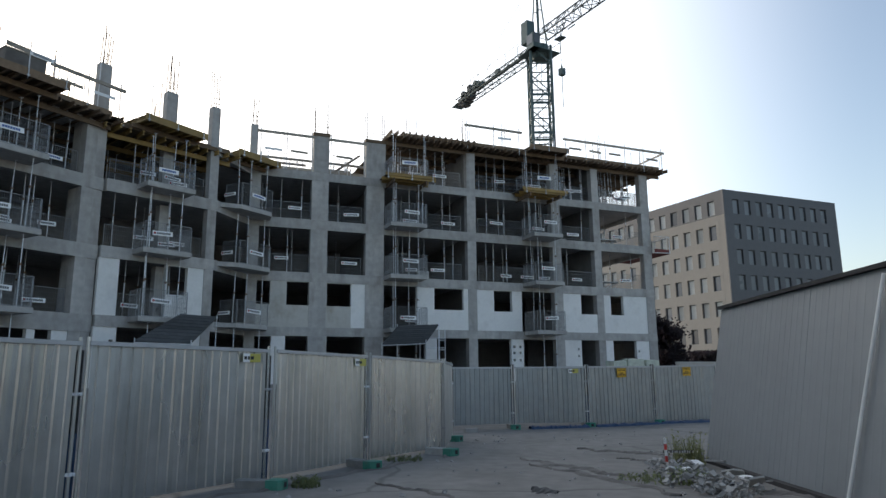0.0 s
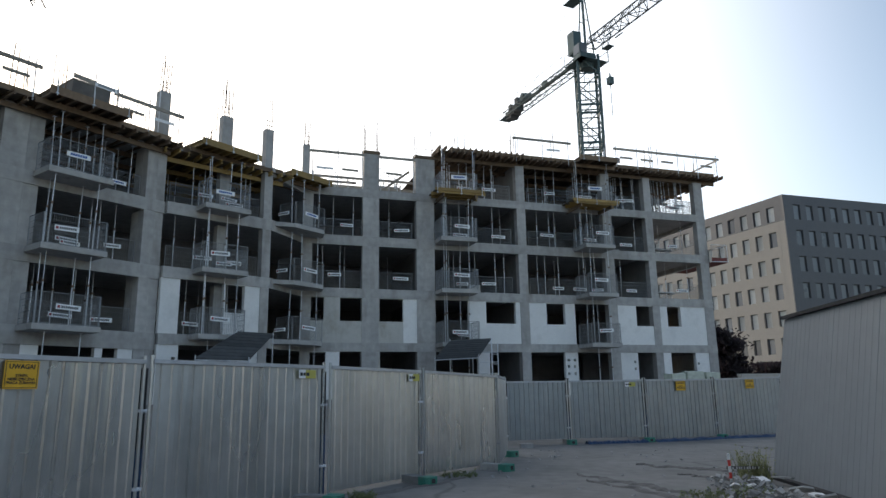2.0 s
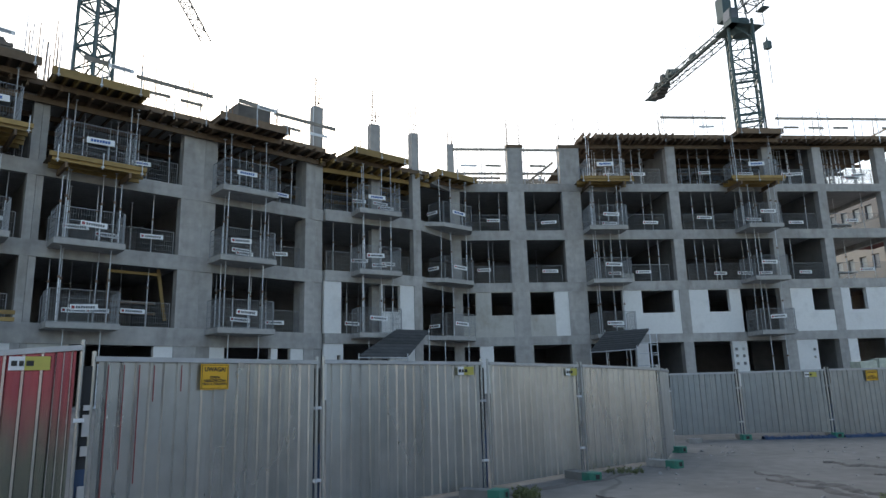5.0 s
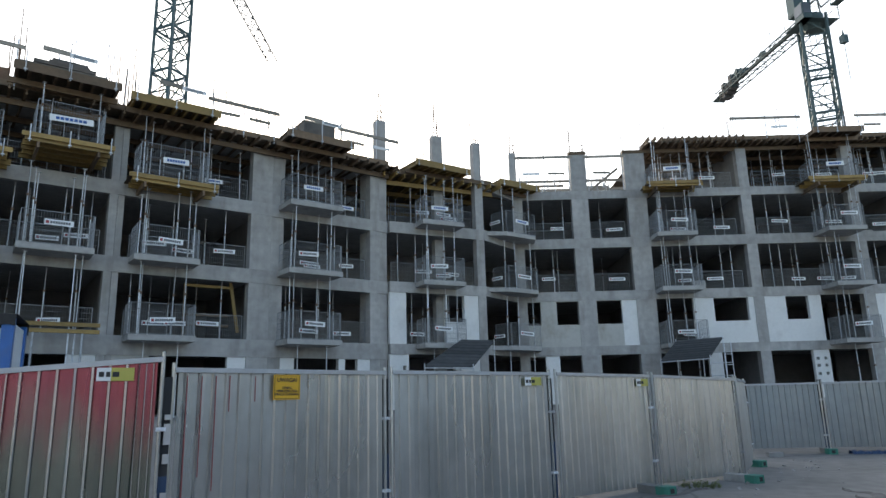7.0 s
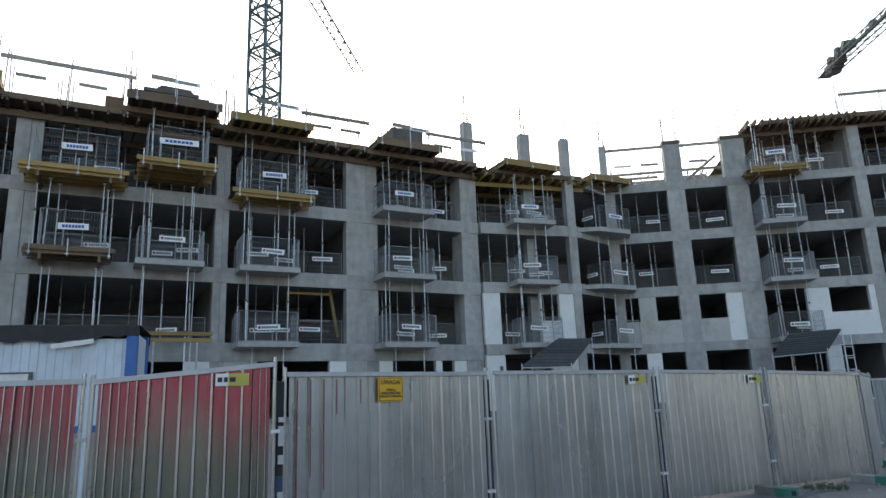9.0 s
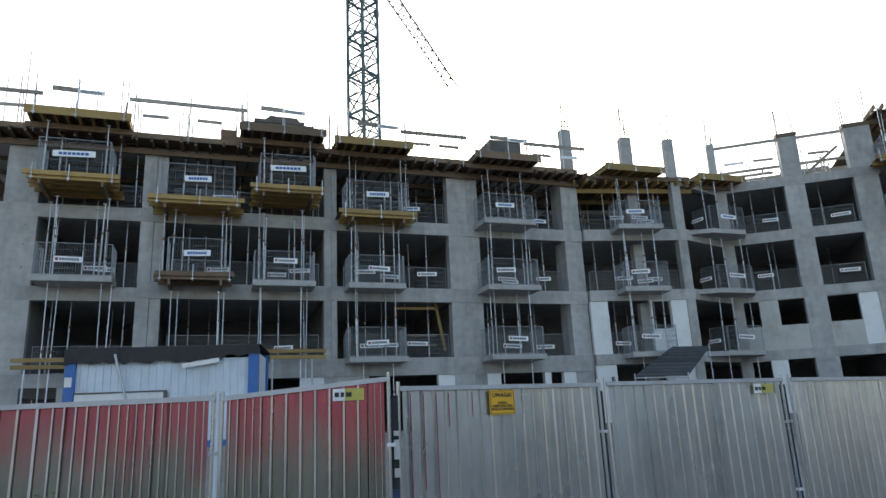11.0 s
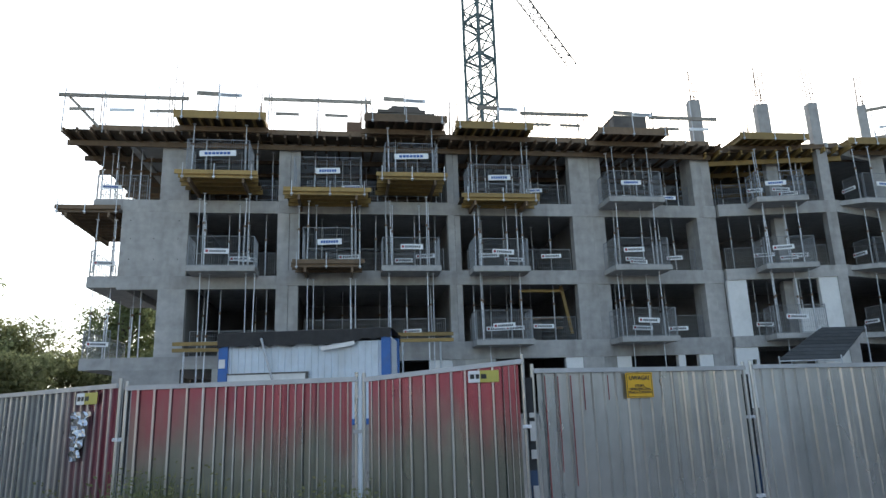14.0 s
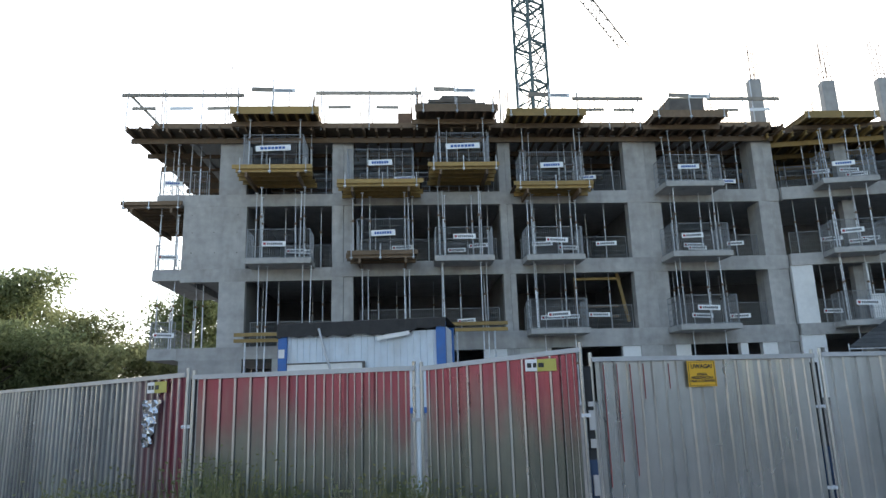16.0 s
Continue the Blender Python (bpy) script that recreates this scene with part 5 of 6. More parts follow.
# low concrete wall top beyond the hoarding
for k, (x, w, h) in enumerate(((0.0, 0.75, 2.2), (0.85, 0.95, 2.3), (1.95, 0.8, 2.24))):
    t = thing("wrapped_pallet", pose(8.2, 32.6, 0, 0, 0, 20) @ pose(x, 0.05 * k, 1.2), "pale film-wrapped pallet of blocks behind the hoarding", "pallet", "wrapped pallets")
    part("pallet_base", Solid().box(0, w, 0, 0.7, 0, 0.04).box(0, w, 0, 0.1, -0.1, 0).box(0, w, 0.6, 0.7, -0.1, 0), BOARD, t)
    load = bmesh.new()
    bmesh.ops.create_cube(load, size=1.0)
    bmesh.ops.subdivide_edges(load, edges=load.edges[:], cuts=5, use_grid_fill=True)
    for v in load.verts:
        n_ = noise.noise((v.co.x * 3 + 7 * k, v.co.y * 3, v.co.z * 3))
        v.co = Vector((w / 2 + v.co.x * w * (1 + 0.08 * n_) * (1 - 0.12 * max(0, v.co.z)), 0.35 + v.co.y * 0.7, 0.05 + (v.co.z + 0.5) * (h - 1.25) + 0.06 * n_))
    me = bpy.data.meshes.new("wrapped_load")
    load.to_mesh(me)
    load.free()
    me.materials.append(WRAP)
    part("wrapped_load", me, WRAP, t)
single("site_wall", Solid().box(0, 9, 0, 0.25, 0, 2.05).box(0, 9, -0.04, 0.29, 2.05, 2.13), GREYBLOCK, pose(11.2, 32.2, 0, 0, 0, 20), "low grey concrete wall behind the hoarding", "wall")

# ---- leaning sheet shed ----
shed = thing("sheet_shed", pose(4.72, 12.55, 0, 0, 0, -90), "grey ribbed sheet shed with a leaning wall", "shed")
LEAN = Matrix(((1, 0, 0, 0), (0, 1, 0.19, 0), (0, 0, 1, 0), (0, 0, 0, 1)))
sp = sheet_profile(11.0, 0.0, 2.7, 0.0, 2.78, 0.16, 0.004, warp=0.001)
sp.v = [tuple(LEAN @ Vector(p)) for p in sp.v]
part("wall", sp, SHEDM, shed)
rf = Solid()
rf.v = [(-0.02, 0.44, 2.705), (11.2, 0.46, 2.785), (11.2, 5.0, 3.1), (-0.02, 5.0, 3.0), (-0.02, 0.44, 2.76), (11.2, 0.46, 2.84), (11.2, 5.0, 3.16), (-0.02, 5.0, 3.06)]
rf.f = [(0, 3, 2, 1), (4, 5, 6, 7), (0, 1, 5, 4), (1, 2, 6, 5), (2, 3, 7, 6), (3, 0, 4, 7)]
part("roof", rf, TAR, shed, "black felt roof edge")
part("gable", Solid().quad((0, 0.03, 0), (0, 5, 0), (0, 5, 3.0), (0, 0.55, 2.69)).quad((0.02, 0.03, 0), (0.02, 0.55, 2.69), (0.02, 5, 3.0), (0.02, 5, 0)), SHEDM, shed)
part("back", Solid().box(0, 11, 4.9, 5, 0, 3.0), SHEDM, shed)
part("far_gable", Solid().box(10.95, 11, 0.6, 4.9, 0, 2.75), SHEDM, shed)
part("downpipe", Solid().bar((4.4, -0.05, 0.05), (4.8, 0.45, 2.66), 0.022, 8), WHITEP, shed, "pale grey pipe")
part("foot_sill", Solid().box(-0.05, 11, -0.14, -0.02, -0.03, 0.05), TAR, shed)

# ---- site cabin ----
cabin = thing("site_cabin", pose(-19.01, 7.11, 1.2, 0, 0, 48.0), "battered white site cabin with blue corner posts", "site cabin")
L, D, H = 4.9, 2.4, 2.65
part("floor_frame", Solid().box(0, L, 0, D, 0, 0.16), BLUEP, cabin)
for x in (0, L - 0.26):
    for y in (0, D - 0.26):
        part("corner_post", Solid().box(x, x + 0.26, y, y + 0.26, 0.16, H - 0.1).box(x + 0.06, x + 0.2, y - 0.012, y, H - 0.4, H - 0.25), BLUEP, cabin)
part("front_wall", sheet_profile(L - 0.52, 0.16, H - 0.35, 0.16, H - 0.35, 0.19, 0.03), CABINW, cabin, m=pose(0.26, 0.08, 0))
part("back_wall", Solid().box(0.26, L - 0.26, D - 0.1, D - 0.05, 0.16, H - 0.2), CABINW, cabin)
for x in (0.05, L - 0.1):
    part("side_wall", Solid().box(x, x + 0.05, 0.26, D - 0.26, 0.16, H - 0.2), CABINW, cabin)
ro = Solid()
for i in range(31):
    x = -0.03 + (L + 0.06) * i / 30
    y, lo = -0.04 - 0.03 * rs.random(), H - 0.38 - 0.08 * rs.random() + (0.12 if i > 24 else 0)
    ro.v += [(x, y + 0.03, lo), (x, y, lo), (x, y, H - 0.02), (x, 0.1, H + 0.02 * rs.random()), (x, D + 0.05, H), (x, D + 0.05, H - 0.3)]
for i in range(30):
    for k in range(5):
        ro.f.append((6 * i + k, 6 * i + 6 + k, 6 * i + 7 + k, 6 * i + 1 + k))
part("roof_felt", ro, TAR, cabin, "sagging black felt over the roof edge")
part("window_frame", Solid().box(0.3, 2.5, -0.04, 0.03, 1.28, 1.45).box(0.3, 0.38, -0.04, 0.03, 0.6, 1.28).box(2.42, 2.5, -0.04, 0.03, 0.6, 1.28), WHITEP, cabin)
# dark strip along the head and one side of the frame
part("window_shade", Solid().box(0.28, 2.58, -0.06, 0.03, 1.455, 1.49).box(2.52, 2.58, -0.06, 0.03, 0.6, 1.45), GRIME, cabin, "dark strip at the window head and side")
part("torn_strip", Solid().box(0, 0.95, -0.06, -0.03, -0.06, 0.06), WHITEP, cabin, m=pose(2.95, -0.03, H - 0.55, 0, -8, 0))
part("pipe", Solid().bar((1.25, -0.12, H - 0.2), (1.75, -0.25, 0.9), 0.035, 8), GALVP, cabin, "leaning grey pipe")
part("paper", Solid().box(0.02, 0.2, -0.02, -0.005, H - 1.0, H - 0.75), WHITEP, cabin)

# ---- tower cranes ----


def lattice(s, a, b, w, h, step, r, tri=False):
    """A trussed boom from a to b in the Solid s: chords, and diagonals on all faces."""
    a, b = Vector(a), Vector(b)
    d = (b - a)
    n = max(1, round(d.length / step))
    ax = d.normalized()
    up = Vector((0, 0, 1)) if abs(ax.z) < 0.9 else Vector((0, 1, 0))
    u = ax.cross(up).normalized() * (w / 2)
    v = u.cross(ax).normalized() * h
    ring = [u, -u, v] if tri else [u - v / 2, -u - v / 2, -u + v / 2, u + v / 2]
    for c in ring:
        s.bar(a + c, b + c, r * 1.7, 5)
    for i in range(n):
        p, q = a + d * i / n, a + d * (i + 1) / n
        for k in range(len(ring)):
            c, e = ring[k], ring[(k + 1) % len(ring)]
            s.bar(p + c, q + e, r * 0.8, 4) if i % 2 else s.bar(p + e, q + c, r * 0.8, 4)
            s.bar(p + c, p + e, r * 0.8, 4)
    return s


def crane(x, y, top, jib_yaw, jib_len, back_len, w, label, ground=1.2):
    """jib_yaw: heading of the jib in degrees."""
    t = thing("tower_crane", pose(x, y, ground), label, "tower crane", "tower cranes")
    h = top - ground
    part("mast", lattice(Solid(), (0, 0, 0), (0, 0, h), w, w, w * 0.95, 0.074), CRANEP, t, "dark green lattice mast")
    ladder = Solid().bar((-0.2, 0.3, 0), (-0.2, 0.3, h), 0.03, 4).bar((0.2, 0.3, 0), (0.2, 0.3, h), 0.03, 4)
    for k in range(int(h / 0.6)):
        ladder.bar((-0.2, 0.3, 0.6 * k + 0.3), (0.2, 0.3, 0.6 * k + 0.3), 0.02, 4)
    part("ladder", ladder, CRANEP, t, "dark inner ladder")
    for z in [3.4 * k for k in range(1, int(h / 3.4))]:
        part("mast_joint", Solid().box(-w / 2 - 0.06, w / 2 + 0.06, -w / 2 - 0.06, -w / 2 + 0.06, z - 0.09, z + 0.09).box(-w / 2 - 0.06, w / 2 + 0.06, w / 2 - 0.06, w / 2 + 0.06, z - 0.09, z + 0.09).box(-w / 2 - 0.06, -w / 2 + 0.06, -w / 2, w / 2, z - 0.08, z + 0.08).box(w / 2 - 0.06, w / 2 + 0.06, -w / 2, w / 2, z - 0.08, z + 0.08), CRANEP, t)
    q = pose(0, 0, h, 0, 0, jib_yaw)
    part("turntable", Solid().bar((0, 0, -0.25), (0, 0, 0.25), w * 0.5, 14).bar((0, 0, -0.9), (0, 0, -0.25), w * 0.3, 10, w * 0.5), CRANEP, t, m=q)
    part("tower_head", Solid().bar((0.55, 0.45, 0.4), (0, 0.1, 7.0), 0.06).bar((0.55, -0.45, 0.4), (0, -0.1, 7.0), 0.06).bar((-0.45, 0.45, 0.4), (-0.05, 0.1, 7.0), 0.06).bar((-0.45, -0.45, 0.4), (-0.05, -0.1, 7.0), 0.06)
         .bar((0.28, 0.27, 3.7), (0.28, -0.27, 3.7), 0.04).bar((-0.25, 0.27, 3.7), (-0.25, -0.27, 3.7), 0.04).box(-0.25, 0.25, -0.25, 0.25, 6.9, 7.2), CRANEP, t, m=q)
    part("jib", lattice(Solid(), (0.6, 0, 0.8), (jib_len, 0, 0.8), 1.1, 1.0, 1.1, 0.042, True), CRANEL, t, "pale lattice jib", m=q)
    part("counter_jib", lattice(Solid(), (-0.6, 0, 0.1), (-back_len, 0, 0.1), 1.3, 0.5, 1.3, 0.035), CRANEP, t, m=q)
    part("walkway", Solid().box(-back_len, -0.8, -0.25, 0.25, 0.35, 0.39), CRANED, t, m=q)
    for i, (lo, hi) in enumerate(((-0.45, 0.3), (-0.6, 0.85), (-0.35, 0.55), (-0.25, 1.1))):
        part("counterweight", Solid().box(-back_len + 0.2 + i * 0.62, -back_len + 0.7 + i * 0.62, -0.5, 0.5 - 0.08 * i, lo, hi), CRANED, t, m=q)
    part("end_platform", Solid().box(-back_len - 0.9, -back_len + 0.2, -0.6, 0.6, -0.15, -0.09).bar((-back_len - 0.9, -0.6, -0.15), (-back_len - 0.9, -0.6, 0.85), 0.025, 4).bar((-back_len - 0.9, 0.6, -0.15), (-back_len - 0.9, 0.6, 0.85), 0.025, 4), CRANEP, t, m=q)
    part("winch", Solid().box(-back_len * 0.78, -back_len * 0.7, -0.4, 0.4, 0.39, 0.95).bar((-back_len * 0.74, -0.5, 0.9), (-back_len * 0.74, 0.5, 0.9), 0.26, 10), CRANEP, t, m=q)
    part("switch_box", Solid().box(-back_len * 0.5, -back_len * 0.46, -0.2, 0.2, 0.39, 0.9), CRANEP, t, m=q)
    cab = part("cab", Solid().box(0.2, 1.2, -w / 2 - 0.6, -w / 2 + 0.1, -0.5, 0.8), CRANEP, t, "dark operator cab", m=q)
    part("cab_window", Solid().box(1.2, 1.23, -w / 2 - 0.55, -w / 2, -0.1, 0.7).box(0.3, 1.1, -w / 2 - 0.63, -w / 2 - 0.6, -0.1, 0.7), GLASSW, cab)
    part("machine_box", Solid().box(-0.8, 0.1, -w / 2 - 0.4, -w / 2 + 0.4, 0.45, 2.5), CRANEP, t, "dark sheet-metal cabinet", m=q)
    part("head_platform", Solid().box(-1.6, -0.2, -0.9, 0.2, 5.9, 5.96).bar((-1.6, -0.9, 5.9), (-1.6, -0.9, 6.9), 0.025, 4).bar((-1.6, 0.2, 5.9), (-1.6, 0.2, 6.9), 0.025, 4).bar((-1.6, -0.9, 6.9), (-0.2, -0.9, 6.9), 0.02, 4), CRANEP, t, m=q)
    part("platform", Solid().box(-1.2, 1.2, -w * 0.8, w * 0.8, -0.5, -0.45).bar((-1.2, -w * 0.8, 0.5), (1.2, -w * 0.8, 0.5), 0.03).bar((-1.2, w * 0.8, 0.5), (1.2, w * 0.8, 0.5), 0.03).bar((-1.2, -w * 0.8, -0.5), (-1.2, -w * 0.8, 0.5), 0.03).bar((1.2, w * 0.8, -0.5), (1.2, w * 0.8, 0.5), 0.03), CRANEP, t, m=q)
    part("pendant", Solid().bar((0, 0, 7.0), (jib_len * 0.6, 0, 1.3), 0.02, 5), CRANEP, t, m=q)
    part("pendant", Solid().bar((0, 0.1, 7.0), (-back_len + 2, 0.4, 0.45), 0.014, 4), CRANEP, t, m=q)
    part("pendant", Solid().bar((0, -0.1, 7.0), (-back_len + 2, -0.4, 0.45), 0.014, 4), CRANEP, t, m=q)
    part("rail", Solid().bar((-back_len, 0.7, 1.35), (-1, 0.7, 1.35), 0.018, 4).bar((-back_len, -0.7, 1.35), (-1, -0.7, 1.35), 0.018, 4), CRANEP, t, m=q)
    for i in range(9):
        part("rail_post", Solid().bar((-1 - i * (back_len - 1) / 8, -0.7, 0.35), (-1 - i * (back_len - 1) / 8, -0.7, 1.35), 0.02, 4), CRANEP, t, m=q)
    tr = part("trolley", Solid().box(3.4, 4.3, -0.5, -0.42, 0.4, 0.48).box(3.4, 4.3, 0.42, 0.5, 0.4, 0.48).box(3.5, 4.3, -1.1, -0.5, -1.0, -0.92).bar((3.5, -0.5, 0.45), (3.5, -1.1, -1.0), 0.03).bar((4.3, -0.5, 0.45), (4.3, -1.1, -1.0), 0.03).bar((3.5, -1.1, -0.1), (4.3, -1.1, -0.1), 0.02).bar((4.3, -1.1, -1.0), (4.3, -1.1, -0.1), 0.02), CRANEP, t, m=q)
    part("hook_block", Solid().bar((2.95, 0, 0.4), (2.95, 0, -2.7), 0.012, 4).prism([(2.75, -0.22), (3.15, -0.16), (3.15, 0.22), (2.75, 0.16)], -3.6, -3.0).bar((2.95, 0, -3.0), (2.95, 0, -2.6), 0.1, 6, 0.03).bar((2.95, 0, -3.6), (2.95, 0, -6.4), 0.03, 5), CRANEP, tr)


crane(8.62, 54.2, 29.5, -61.0, 34.0, 13.4, 1.75, "dark green tower crane behind the block")
crane(-35.1, 33.4, 39.2, 111.7, 25.8, 12.0, 1.7, "dark green tower crane with a pale lattice jib")

# ---- office building beyond ----
office = thing("office_building", pose(38.5, 88.6, 0), "modern office block with beige and dark grey cladding", "building")
OL = pose(0, 0, 0, 0, 0, 116.5)     # along the beige face, outwards is +y
OR = pose(0, 0, 0, 0, 0, 22.3)      # along the grey face, outwards is -y
rows_z = [2.2 + 3.5 * i for i in range(7)]
TOP = 26.5
part("core", Solid().box(0.6, 21.0, 0.6, 29.0, 0, TOP - 0.4, pose(0, 0, 0, 0, 0, 22.3)), OFFG, office)
hl_ = [(1.6 + 2.3 * i, 2.85 + 2.3 * i, z, z + 2.05) for i in range(12) for z in rows_z]
part("beige_wall", pierced(Solid(), 1.1, 29.5, 1.2, 23.0, -0.35, 0.0, [h for h in hl_ if h[3] < 23], OL), OFFB, office, "beige rendered wall")
part("top_storey_wall", pierced(Solid(), 0.0, 29.5, 23.0, TOP, -0.35, -0.03, [h for h in hl_ if h[2] > 23], OL), OFFG, office)
part("corner_wall", Solid().box(0.0, 1.1, -0.35, -0.01, 1.2, 23.0, OL), OFFB, office)
part("plinth", Solid().box(0.0, 29.5, -0.5, -0.2, 0, 1.2, OL), FRAMED, office)
hr_ = [(1.6 + 2.12 * i, 2.75 + 2.12 * i, z, z + 2.05) for i in range(9) for z in rows_z]
part("grey_wall", pierced(Solid(), 0.0, 21.8, 0.0, TOP, 0.0, 0.35, hr_, OR), OFFG, office, "dark grey clad wall")
part("roof", Solid().prism([(OL @ Vector(p))[:2] for p in ((0.2, -0.2, 0), (29.5, -0.2, 0))] + [(OR @ Vector(p))[:2] for p in ((21.8, 22, 0), (21.8, 0.2, 0))], TOP - 0.4, TOP - 0.2), OFFG, office)
pane_l = Solid().box(0, 1.25, 0, 0.03, 0, 2.05).mesh("pane", GLASSW)
pane_b = Solid().box(0, 1.25, 0, 0.03, 0, 2.05).mesh("pane", PALEPANE)
pane_g = Solid().box(0, 1.25, 0, 0.03, 0, 2.05).mesh("pane", GLASSG)
fr_r = Solid().box(1.15, 1.25, -0.08, 0.03, 0, 2.05).box(0, 1.15, -0.08, 0.03, 1.96, 2.05).box(0, 0.03, -0.05, 0.03, 0, 1.96).box(0.03, 1.15, -0.05, 0.03, 0, 0.03).mesh("window_frame", FRAMED)
fr = Solid().box(0, 0.1, -0.08, 0.03, 0, 2.05).box(1.22, 1.25, -0.05, 0.03, 0, 1.96).box(0.1, 1.22, -0.05, 0.03, 0, 0.03).box(0.1, 1.25, -0.08, 0.03, 1.96, 2.05).mesh("window_frame", FRAMED)
# the higher rows mostly take the paler panes
for i, (x0, x1, z0, z1) in enumerate(hl_):
    upper = z0 > 9
    w = part("window", pane_b if upper and rs.random() < 0.8 else pane_l, None, office, m=OL @ pose(x1, -0.28, z0, 0, 0, 180))
    part("window_frame", fr, FRAMED, w)
for i, (x0, x1, z0, z1) in enumerate(hr_):
    w = part("window", pane_g if z0 > 12 or rs.random() < 0.3 else pane_l, None, office, m=OR @ pose(x0, 0.22, z0) @ Matrix.Diagonal((1.15 / 1.25, 1, 1, 1)))
    part("window_frame", fr_r, FRAMED, w)
low = thing("low_building", pose(40, 62, 0, 0, 0, 20), "low flat-roofed building with roof vents", "building")
part("walls", Solid().box(0, 40, 0, 14, 0, 9.0), OFFG, low)
part("roof", Solid().box(-0.3, 40.3, -0.3, 14.3, 9.0, 9.3), OFFG, low)
for x in (6, 9, 14):
    part("roof_vent", Solid().box(x, x + 1.0, 2, 3, 9.3, 10.0).box(x - 0.15, x + 1.15, 1.85, 3.15, 10.0, 10.15), CABINW, low)


# ---- trees ----
def tree(x, y, z, height, spread, seed, leaf, n=2600, size=0.34, crown_from=0.3, bare=0.0):
    r = random.Random(seed)
    t = thing("tree", pose(x, y, z), "green broadleaf tree in full leaf" if leaf is not LEAFD else "small dark purple-leaved tree beyond the hoarding", "tree", "trees")
    wood, tips = Solid(), []
    wood.bar((0, 0, -0.3), (0, 0, height * 0.35), height * 0.022, 8, height * 0.016)
    wood.bar((0, 0, height * 0.35), (0.2, 0.1, height * 0.85), height * 0.016, 7, height * 0.004)
    for i in range(16):
        h0 = height * r.uniform(crown_from * 0.6, 0.75)
        a = r.uniform(0, 6.283)
        l = spread * r.uniform(0.5, 1.0) * (1.15 - 0.6 * abs(h0 / height - 0.5))
        e = Vector((math.cos(a) * l, math.sin(a) * l, h0 + l * r.uniform(0.4, 1.1)))
        e.z = min(e.z, height * 0.97)
        wood.bar((0, 0, h0), e, height * 0.008, 5, height * 0.002)
        tips += [(e, 1.0), (Vector((0, 0, h0)).lerp(e, 0.6), 0.85)]
        for _ in range(4):
            k = r.uniform(0.35, 0.95)
            p0 = Vector((0, 0, h0)).lerp(e, k)
            p1 = p0 + Vector((r.uniform(-1, 1), r.uniform(-1, 1), r.uniform(0.1, 1.0))) * spread * 0.35
            p1.z = min(p1.z, height)
            wood.bar(p0, p1, height * 0.004, 4, height * 0.0015)
            tips.append((p1, 0.7))
    part("trunk", wood, BARK, t)
    s = Solid()
    for i in range(int(n * (1 - bare))):
        c, k = r.choice(tips)
        g = spread * 0.2 * k
        p = c + Vector((r.gauss(0, g), r.gauss(0, g), r.gauss(0, g * 0.8)))
        if p.z < height * 0.06 or p.z > height * 1.03:
            continue
        u = Vector((r.uniform(-1, 1), r.uniform(-1, 1), r.uniform(-1, 1))).normalized() * size * r.uniform(0.5, 1.2)
        w = u.orthogonal().normalized() * u.length * 0.45
        s.quad(p - u, p + w, p + u, p - w)
    part("crown", s, leaf, t)


tree(-53.0, 2.0, 0, 10.1, 4.6, 1, LEAF, 34000, 0.17)
tree(-51.0, 5.6, 0, 7.8, 3.2, 2, LEAFL, 13000, 0.15, 0.2)
tree(-50.5, 12.4, 0, 11.0, 3.0, 3, LEAF, 15000, 0.16)
tree(-58.0, -4.5, 0, 10.0, 4.0, 4, LEAF, 9000, 0.2)
tree(-46.0, 1.0, 0, 6.3, 3.2, 5, LEAF, 16000, 0.16, 0.1)
tree(-46.5, 6.0, 0, 5.2, 3.0, 6, LEAFL, 14000, 0.15, 0.1)
tree(-45.0, -4.0, 0, 6.0, 3.4, 7, LEAF, 16000, 0.16, 0.1)
tree(-47.0, 10.2, 0, 5.0, 2.8, 8, LEAFL, 13000, 0.15, 0.1)
tree(-49.0, 15.5, 0, 7.4, 3.0, 9, LEAF, 9000, 0.18, 0.1)
tree(18.0, 53.5, 0, 6.4, 1.9, 10, LEAFD, 6200, 0.24, 0.2)
tree(23.5, 58.0, 0, 3.4, 2.2, 11, LEAFD, 3200, 0.25, 0.1)


# ---- yard clutter ----
def weeds(x, y, rad, n, h, seed, leaf=LEAFL):
    r = random.Random(seed)
    s = Solid()
    for i in range(n):
        a, d = r.uniform(0, 6.283), rad * math.sqrt(r.random())
        b = Vector((x + d * math.cos(a), y + d * math.sin(a), -0.02))
        l = h * r.uniform(0.4, 1.0)
        tip = b + Vector((r.uniform(-0.3, 0.3) * l, r.uniform(-0.3, 0.3) * l, l))
        w = Vector((r.uniform(-1, 1), r.uniform(-1, 1), 0)).normalized() * 0.012
        s.quad(b - w, b + w, tip)
        for k in range(3):
            q = b.lerp(tip, r.uniform(0.3, 1))
            u = Vector((r.uniform(-1, 1), r.uniform(-1, 1), r.uniform(-0.2, 0.8))) * 0.05
            v = u.orthogonal().normalized() * 0.014
            s.quad(q, q + u * 0.5 + v, q + u, q + u * 0.5 - v)
    single("weeds", s, leaf, Matrix(), "tuft of weeds growing at the fence foot", "weeds", "weeds", kind="stuff")


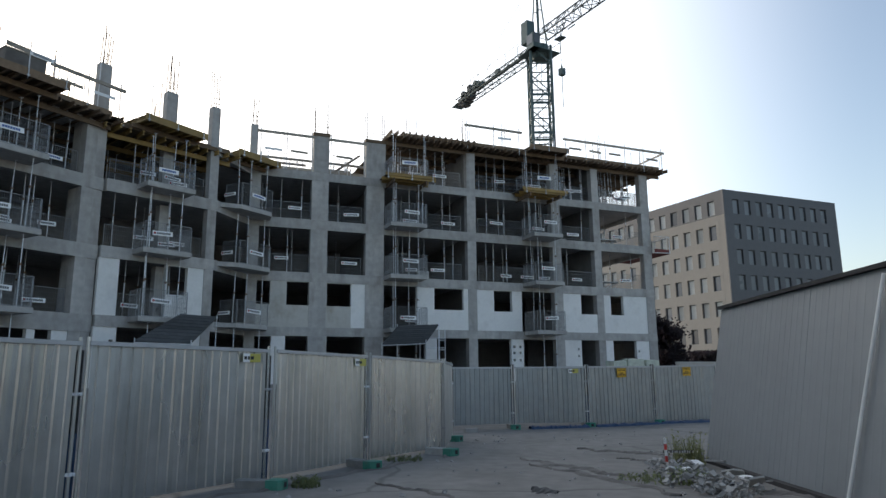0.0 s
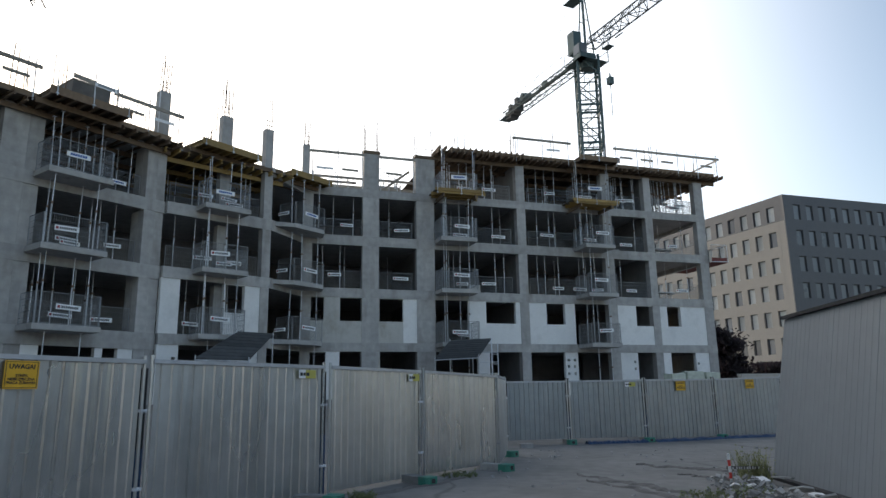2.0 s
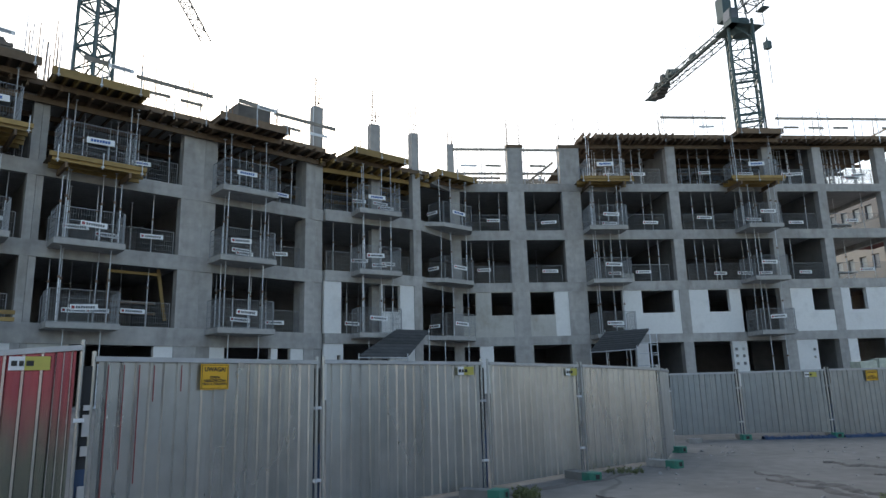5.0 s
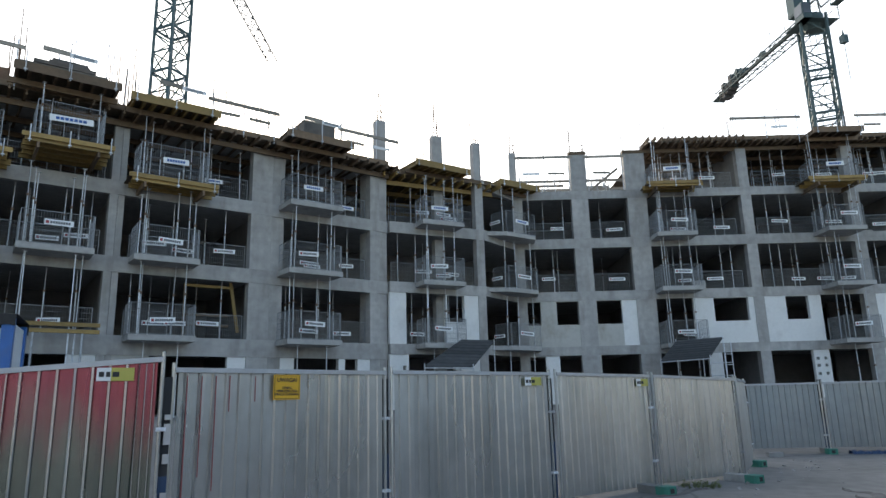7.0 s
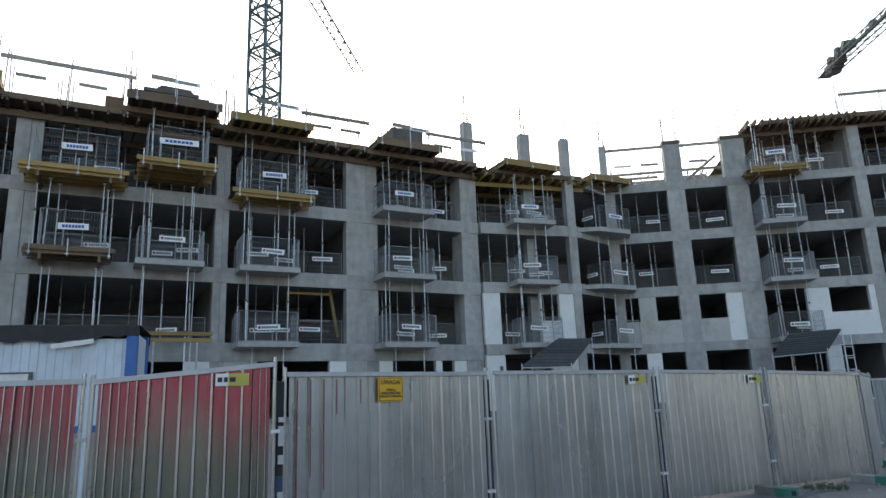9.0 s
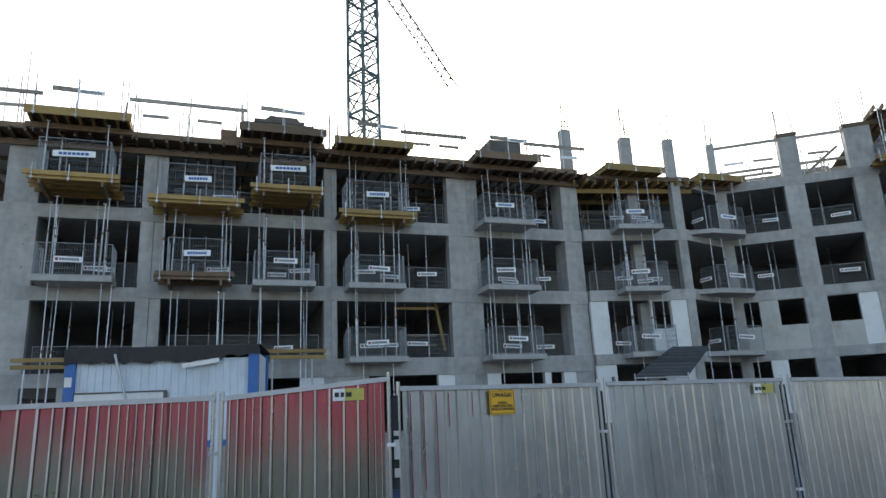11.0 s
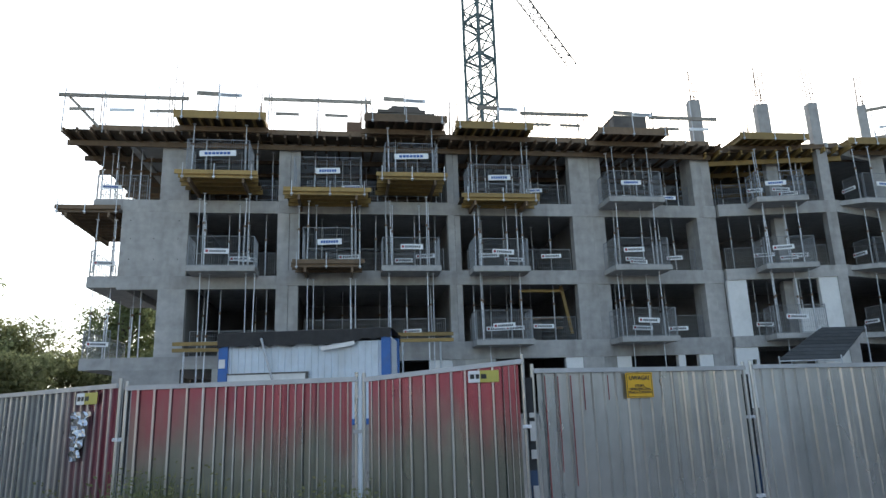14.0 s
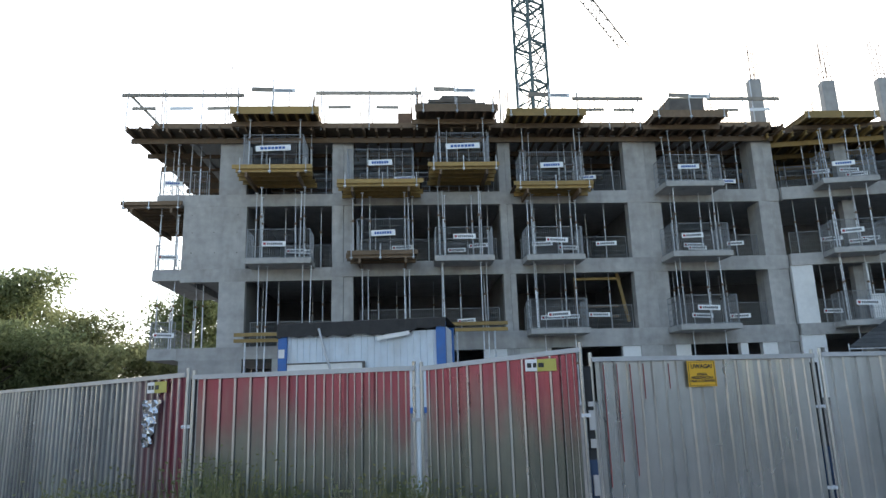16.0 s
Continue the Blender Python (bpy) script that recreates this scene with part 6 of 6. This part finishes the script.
weeds(-1.95, 9.95, 0.2, 110, 0.17, 1, LEAF)
weeds(-6.2, 3.3, 0.5, 260, 1.0, 2)
weeds(-7.2, 2.2, 0.5, 320, 1.1, 3)
weeds(-8.6, 1.2, 0.7, 320, 1.0, 4)
weeds(-5.75, 4.1, 0.3, 140, 0.75, 5)
weeds(-7.0, 2.65, 0.35, 420, 0.8, 12, LEAF)
weeds(-7.6, 1.95, 0.3, 300, 1.2, 13, LEAF)
weeds(-6.4, 3.6, 0.25, 220, 0.85, 14, LEAF)
weeds(-9.6, 1.0, 0.5, 260, 0.7, 15, LEAF)
weeds(4.2, 12.0, 0.3, 120, 0.62, 6)
weeds(2.95, 10.2, 0.4, 80, 0.12, 7, LEAF)
weeds(3.5, 10.0, 0.3, 120, 0.24, 8, LEAF)
weeds(-0.75, 12.9, 0.35, 70, 0.11, 9, LEAF)


def stone(s, p, size, r):
    """An angular lump: a cube with its corners pushed about."""
    n = len(s.v)
    q = pose(p[0], p[1], p[2], r.uniform(0, 40), r.uniform(0, 40), r.uniform(0, 360))
    for c in ((-1, -1, -1), (1, -1, -1), (1, 1, -1), (-1, 1, -1), (-1, -1, 1), (1, -1, 1), (1, 1, 1), (-1, 1, 1)):
        s.v.append(tuple(q @ Vector([k * size * r.uniform(0.25, 0.6) * e for k, e in zip(c, (1.2, 1.0, 0.6))])))
    s.f += [tuple(n + k for k in f) for f in ((0, 3, 2, 1), (4, 5, 6, 7), (0, 1, 5, 4), (1, 2, 6, 5), (2, 3, 7, 6), (3, 0, 4, 7))]


heap = thing("rubble_heap", pose(4.1, 10.9, 0), "heap of broken pale concrete rubble by the shed", "rubble")
rr_ = random.Random(4)
for i in range(295):
    s = Solid()
    k = rr_.random()
    stone(s, (0, 0, 0), 0.025 + 0.075 * rr_.random() ** 2, rr_)
    x, y = -0.52 + rr_.gauss(0, 0.2) - 0.1 * k, rr_.uniform(-2.7, 0.35)
    part("stone", s, RUBBLE, heap, m=pose(x, y, 0.03 + 0.13 * max(0, 1 - abs(x + 0.55) * 2) * rr_.random() * 2))
for i in range(16):
    w, d = rr_.uniform(0.14, 0.34), rr_.uniform(0.1, 0.22)
    part("broken_board", Solid().prism([(0, 0), (w, 0.02), (w * 0.9, d), (w * 0.3, d * 1.1), (-0.02, d * 0.6)], 0, 0.025), BLOCK if i % 2 else RUBBLE, heap,
         m=pose(-0.45 + rr_.gauss(0.1, 0.2), rr_.uniform(-2.4, 0.6), rr_.uniform(0.04, 0.12), rr_.uniform(-40, 40), rr_.uniform(-30, 30), rr_.uniform(0, 360)))
sc = Solid()
for i in range(240):
    stone(sc, (rr_.uniform(-3, 8), rr_.uniform(9, 19), 0.0), rr_.uniform(0.02, 0.07), rr_)
single("scattered_chips", sc, RUBBLE, Matrix(), "scattered small stones on the yard", "stones", kind="stuff")
single("loose_block", Solid().prism([(0, 0), (0.36, 0.02), (0.35, 0.2), (0.01, 0.19)], -0.02, 0.11), RUBBLE, pose(0.62, 18.95, 0, 0, 0, 20), "pale concrete block lying by the hoarding", "block")
post = thing("marker_post", pose(3.49, 10.9, 0, 3, -2, 0), "red and white striped marker post", "post")
for i in range(6):
    part("band", Solid().bar((0, 0, 0.09 * i if i else -0.02), (0, 0, 0.09 * (i + 1)), 0.022, 8), WHITEP if i % 2 else REDW, post)
barrier = thing("barrier_plank", pose(3.47, 10.93, 0.33, 0, 5, 51.3), "thin faded white and dark striped barrier plank", "barrier")
part("plank", Solid().box(-0.05, 1.72, -0.008, 0.008, -0.022, 0.022), GRIME, barrier)
for i in range(14):
    x = 0.03 + i * 0.12 + rr_.uniform(-0.02, 0.02)
    part("stripe", Solid().box(x, x + rr_.uniform(0.03, 0.07), -0.012, -0.008, -0.022, rr_.uniform(0.005, 0.022)), WHITEP, barrier)
part("leg", Solid().box(1.66, 1.7, -0.014, 0.014, -0.2, -0.02), GRIME, barrier)
# earth ruts and a board in the yard
def rut(a, b, width, seed):
    """A low irregular bank of dark trodden earth from a to b."""
    r = random.Random(seed)
    a, b = Vector((*a, 0)), Vector((*b, 0))
    d = (b - a)
    side = Vector((-d.y, d.x, 0)).normalized()
    s = Solid()
    n = 40
    for i in range(n + 1):
        p = a + d * i / n + side * (0.25 * noise.noise((seed, i * 0.17, 0)))
        w = width * (0.25 + 0.75 * math.sin(math.pi * i / n)) * r.uniform(0.6, 1.2)
        for k, h in ((-1, -0.01), (-0.4, 0.02 * r.random() + 0.012), (0.3, 0.025 * r.random() + 0.012), (1, -0.01)):
            q = p + side * w * k
            s.v.append((q.x, q.y, ground_height(q.x, q.y) + h))
    for i in range(n):
        for k in range(3):
            s.f.append((4 * i + k, 4 * i + 4 + k, 4 * i + 5 + k, 4 * i + 1 + k))
    single("dirt_ridge", s, GRIME, Matrix(), "low ridge of dark trodden earth on the yard", "earth", "earth ridges", kind="stuff")


rut((1.5, 12.2), (3.1, 9.0), 0.14, 1)
rut((1.2, 9.5), (1.5, 9.2), 0.16, 2)
rut((-1.0, 10.2), (0.9, 8.2), 0.06, 3)
rut((0.4, 8.0), (3.4, 8.6), 0.05, 4)
rut((2.8, 14.5), (4.6, 13.2), 0.25, 5)
rut((-3.0, 8.9), (-0.6, 12.6), 0.12, 6)
rut((3.2, 10.6), (4.7, 8.6), 0.3, 7)
rut((1.45, 13.10), (2.81, 10.46), 0.2, 8)
rut((3.23, 12.97), (3.89, 12.12), 0.09, 9)
